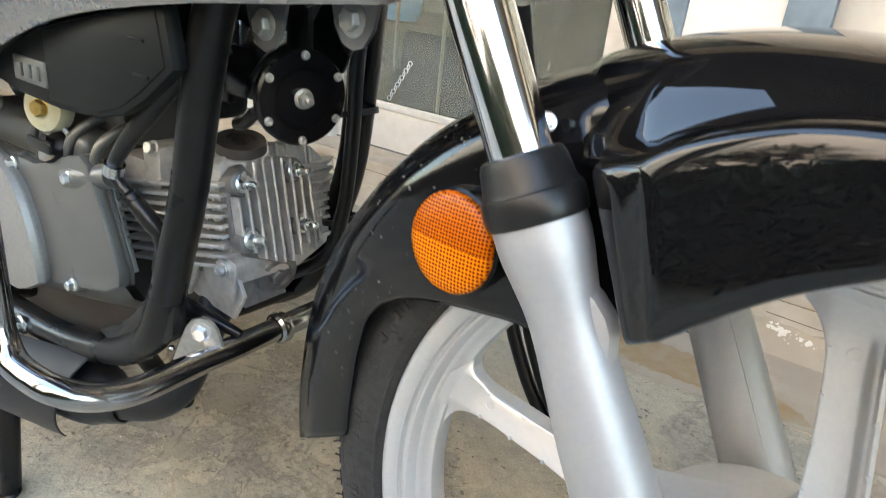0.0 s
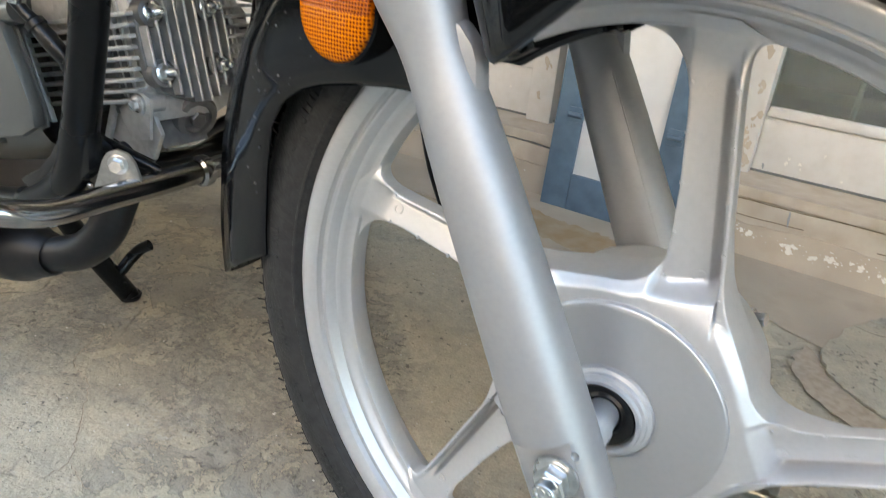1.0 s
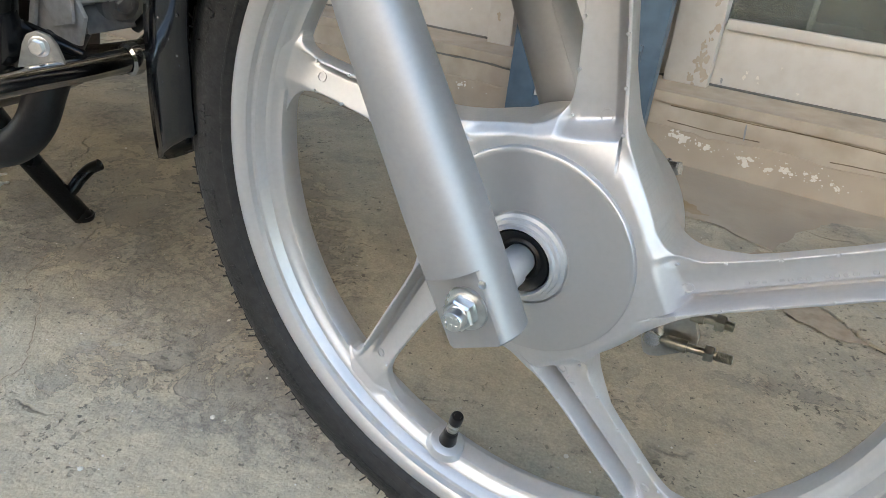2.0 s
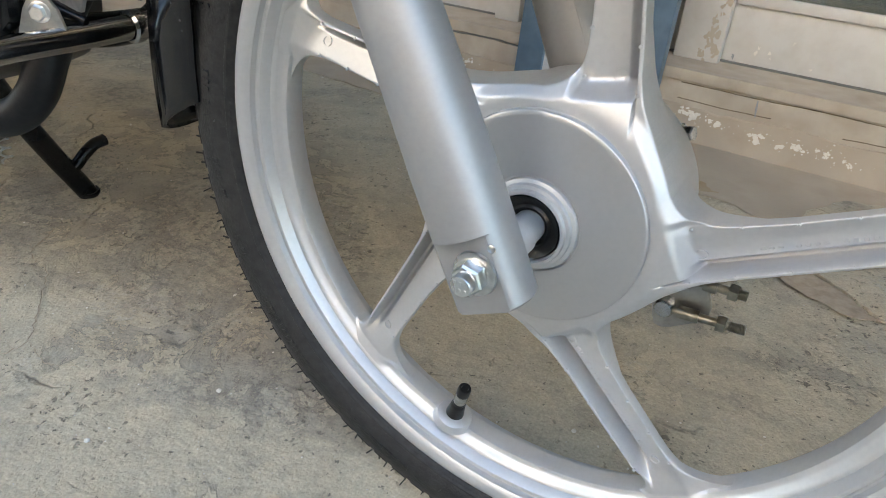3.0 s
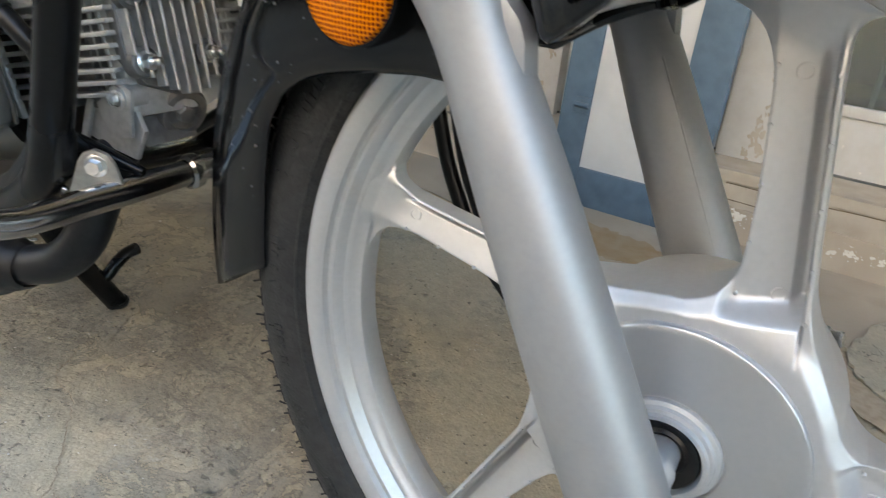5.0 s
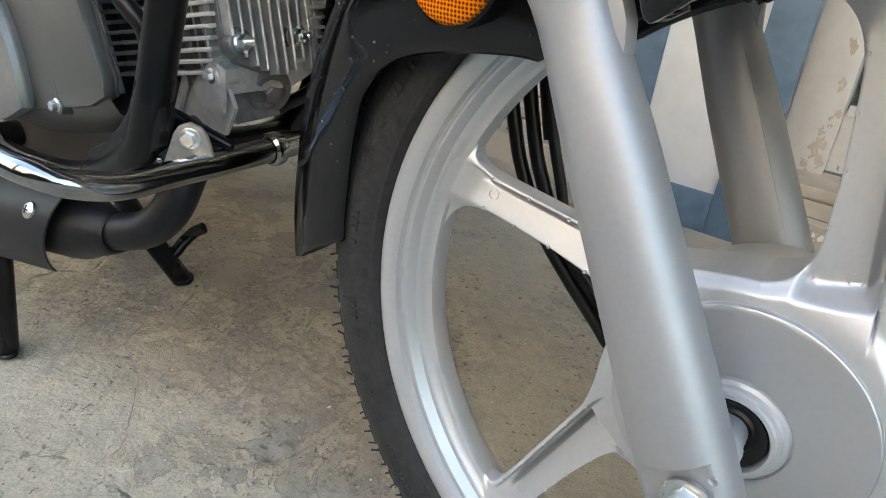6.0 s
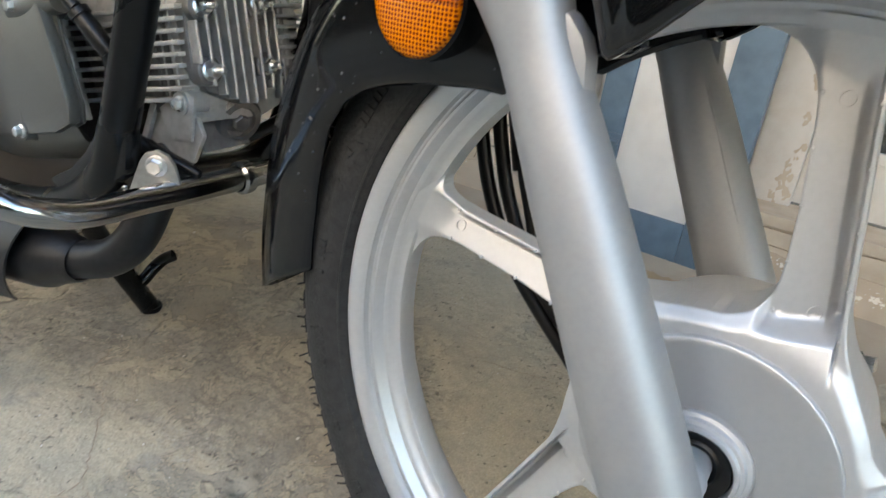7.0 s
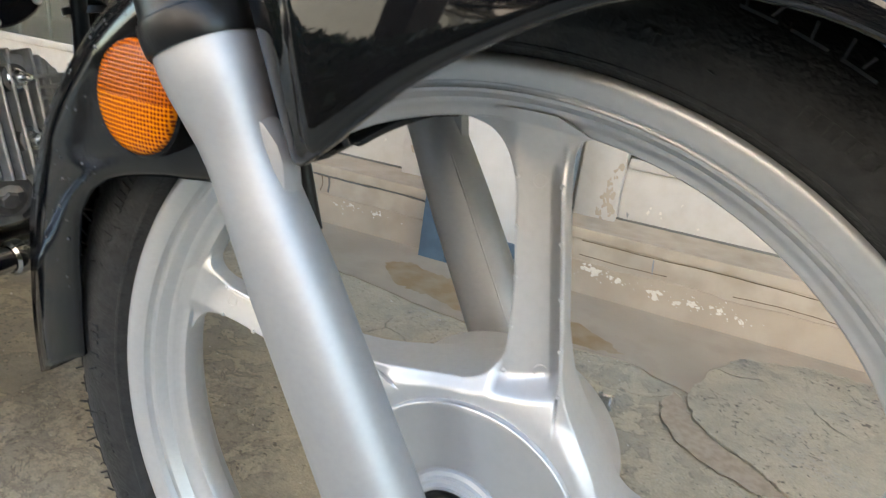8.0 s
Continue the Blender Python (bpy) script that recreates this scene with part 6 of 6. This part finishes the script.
def build_exhaust():
    pts = [(-0.452, 0.045, 0.362), (-0.440, 0.012, 0.336), (-0.429, -0.018, 0.304), (-0.434, -0.032, 0.274), (-0.455, -0.041, 0.252), (-0.485, -0.050, 0.241), (-0.53, -0.058, 0.226), (-0.60, -0.064, 0.212)]
    ex = part("exhaust_pipe", tube(pts, 0.0160, 28), MATTBLACK, bike, "matt black exhaust pipe")
    d = Vector((-1, -0.07, -0.20)).normalized()
    m = frame_to((-0.486, -0.052, 0.240), d)
    part("collar", lathe([(0.0160, -0.004), (0.0182, 0.000), (0.0186, 0.006), (0.0210, 0.012), (0.0225, 0.024), (0.0275, 0.036), (0.0290, 0.050), (0.0300, 0.40), (0.0, 0.41)], m, 44), MATTBLACK, ex, "matt black silencer")
    face = Vector((0.1, -1, 0.25))
    mx, my = m.to_3x3() @ Vector((1, 0, 0)), m.to_3x3() @ Vector((0, 1, 0))
    mid = math.degrees(math.atan2(face.dot(my), face.dot(mx)))
    nrm = (mx * math.cos(radians(mid)) + my * math.sin(radians(mid))).normalized()
    ms = Matrix.Translation(nrm * -0.0146) @ m
    sh = lathe([(0.0508, 0.046), (0.0520, 0.047), (0.0520, 0.40), (0.0508, 0.40)], ms, 30, closed=True, a0=mid - 52, a1=mid + 52)
    for v in sh.verts:
        loc = m.inverted() @ v.co
        if loc.z < 0.1:
            v.co += d * (-0.50 * (m.to_3x3() @ Vector((loc.x, loc.y, 0))).z)
    part("heat_shield", sh, MATTBLACK, ex, "satin black heat shield")
    u = radians(mid + 16)
    nrm = mx * math.cos(u) + my * math.sin(u)
    q = ms @ Vector((0, 0, 0.068)) + nrm * 0.0520
    part("shield_screw", lathe([(0.0078, 0), (0.0076, 0.002), (0.0055, 0.0036), (0.002, 0.0042), (0, 0.0042)], frame_to(q, nrm), 24), ZINC, ex, "bright cross-head screw")
    cr = bmesh.new()
    block(-0.0035, 0.0035, -0.0006, 0.0006, 0.0040, 0.0046, bm=cr, m=frame_to(q, nrm))
    block(-0.0006, 0.0006, -0.0035, 0.0035, 0.0040, 0.0046, bm=cr, m=frame_to(q, nrm))
    part("screw_cross", cr, MATTBLACK, ex)


build_exhaust()


def build_stand():
    root = part("centre_stand", tube([(-0.715, -0.06, 0.262), (-0.715, 0.13, 0.262)], 0.013, 16, 1), FRAMEBLACK, bike, "black steel centre stand")
    part("stand_leg", tube([(-0.716, -0.045, 0.262), (-0.722, -0.058, 0.13), (-0.728, -0.069, 0.008)], 0.0115, 16), FRAMEBLACK, root)
    part("stand_leg", tube([(-0.720, 0.045, 0.255), (-0.729, 0.104, 0.122), (-0.738, 0.165, 0.008)], 0.0135, 16), FRAMEBLACK, root)
    # the near leg is a flattened section with a sunk web; both end in small worn pads
    part("stand_leg", tube([(-0.740, -0.045, 0.262), (-0.742, -0.058, 0.13), (-0.746, -0.069, 0.008)], 0.0095, 16), FRAMEBLACK, root)
    part("leg_web", tube([(-0.728, -0.047, 0.262), (-0.732, -0.060, 0.13), (-0.737, -0.071, 0.010)], 0.0062, 10), FRAMEBLACK, root)
    for x, y, w in ((-0.737, -0.070, 0.0260), (-0.738, 0.167, 0.0185)):
        mf = Matrix.Translation((x, y, 0.0062)) @ Matrix.Rotation(radians(7), 4, "X") @ Matrix.Diagonal((w / 0.0185, 0.78, 1, 1))
        foot = part("stand_foot", lathe([(0, 0.0040), (0.0150, 0.0040), (0.0172, 0.0050), (0.0185, 0.0036), (0.0182, 0.0010), (0.0160, -0.0022), (0, -0.0032)], mf, 28), FRAMEBLACK, root, "black foot pad with worn edge")
        for k in range(9):
            a = 2.2 + 0.42 * k
            part("bare_chip", block(-0.0022, 0.0022, -0.0006, 0.0006, -0.0011, 0.0009, 0.0004, mf @ Matrix.Rotation(a, 4, "Z") @ Matrix.Translation((0, -0.0183, 0.0022 + 0.0006 * math.sin(5 * k)))), ZINCDULL, foot, "bare steel where the paint has worn")
    part("stand_pedal", tube([(-0.733, 0.140, 0.050), (-0.731, 0.155, 0.056), (-0.730, 0.168, 0.067), (-0.730, 0.184, 0.076), (-0.730, 0.201, 0.078)], 0.0083, 14), FRAMEBLACK, root, "bent foot pedal of the stand")
    part("return_spring", tube([(-0.69 + 0.006 * math.cos(k * 0.9), 0.05 + 0.006 * math.sin(k * 0.9), 0.25 - 0.0016 * k) for k in range(90)], 0.0014, 5, 1), ZINC, root, "steel return spring")


build_stand()


def build_rear():
    """The rear wheel on its swinging arm, the chain case, the rear mudguard and the silencer: unseen, added to complete
    the motorcycle and shade the floor.
    """
    axle = Vector((-1.27, YC, 0.300))
    m = frame_to(axle, (0, 1, 0), (1, 0, 0))
    rw = part("rear_wheel", lathe([(0.236, -0.030), (0.240, -0.028), (0.232, -0.024), (0.220, -0.016), (0.213, -0.008), (0.213, 0.008), (0.220, 0.016), (0.232, 0.024), (0.240, 0.028), (0.236, 0.030), (0.228, 0.0), (0.236, -0.030)], m, 72), SILVER, bike, "silver painted rear alloy wheel")
    part("tyre", lathe([(0.236, -0.030), (0.248, -0.038), (0.266, -0.040), (0.282, -0.034), (0.293, -0.020), (0.298, 0.0), (0.293, 0.020), (0.282, 0.034), (0.266, 0.040), (0.248, 0.038), (0.236, 0.030)], m, 96), RUBBER, rw, "black road tyre")
    part("hub", lathe([(0.0, -0.050), (0.060, -0.046), (0.072, -0.030), (0.072, 0.030), (0.060, 0.050), (0.0, 0.052)], m, 48), SILVER, rw, "silver cast hub")
    for k in range(5):
        a = radians(20 + 72 * k)
        c, d = math.cos(a), math.sin(a)
        spoke = tube([axle + Vector((0.06 * c, 0, 0.06 * d)), axle + Vector((0.14 * c - 0.012 * d, 0, 0.14 * d + 0.012 * c)), axle + Vector((0.218 * c, 0, 0.218 * d))], [0.020, 0.015, 0.018], 12, 6)
        part("spoke", spoke, SILVER, rw, "silver cast spoke")
    for y in (YC - 0.085, YC + 0.085):
        part("swinging_arm", tube([(-0.79, y * 0.8, 0.300), (-0.95, y, 0.300), (-1.33, y, 0.300)], 0.018, 14), FRAMEBLACK, bike, "black swinging arm")
        part("shock_absorber", tube([(-1.22, y * 1.15, 0.33), (-1.13, y * 1.15, 0.62)], 0.026, 18, 1), FRAMEBLACK, bike, "black rear shock absorber")
    case = [(-0.72, 0.36), (-0.70, 0.31), (-0.74, 0.26), (-0.90, 0.245), (-1.26, 0.235), (-1.35, 0.26), (-1.37, 0.30), (-1.34, 0.35), (-1.26, 0.375), (-0.90, 0.375)]
    part("chain_case", plate(case, 0.045, flat(YC + 0.112), 0.010), SATINBLACK, bike, "black chain case")
    part("rear_mudguard", lathe([(0.330, -0.060), (0.345, -0.052), (0.352, -0.030), (0.354, 0.0), (0.352, 0.030), (0.345, 0.052), (0.330, 0.060)], m, 40, a0=-70, a1=60), FENDERBLACK, bike, "black rear mudguard")
    part("silencer", tube([(-0.74, -0.085, 0.196), (-0.82, -0.098, 0.205), (-1.00, -0.108, 0.232), (-1.35, -0.118, 0.285), (-1.38, -0.118, 0.29)], [0.034, 0.044, 0.048, 0.046, 0.036], 28), MATTBLACK, bike, "matt black silencer")


build_rear()


def build_cables():
    """Brake and speedometer cables that hang behind the fork down to the hub."""
    for r, d, ends in ((0.0060, 0.0, 0), (0.0060, 0.0165, 1), (0.0046, 0.0330, 2)):
        y = 0.150 + 0.10 * d
        pts = [(-0.268 + 0.9 * d, y - 0.04, 0.60), (-0.259 + 0.95 * d, y - 0.012, 0.50), (-0.250 + d, y, 0.42), (-0.2365 + d, y, 0.368), (-0.2215 + d, y, 0.327)]
        pts += [(-0.191 + d, y, 0.277), (-0.134 + d, y, 0.222), (-0.108 + d, y - 0.004, 0.206), (-0.03 + d * 0.4, y - 0.03, 0.205), (0.060, 0.095, 0.219 + 0.012 * ends)] if ends < 2 else [(-0.165, y, 0.270), (-0.11, y - 0.01, 0.24), (-0.04, y - 0.03, 0.25), (0.01, 0.100, 0.27)]
        c = part("control_cable", tube(pts, r, 12), SOFTRUBBER, bike, "black sheathed control cable")
        if ends == 2:
            part("sleeve", tube([Vector(p) for p in pts[1:4]] + [Vector((-0.2010, y, 0.3590))], 0.0078, 14), SOFTRUBBER, c, "thicker black rubber sleeve")


build_cables()
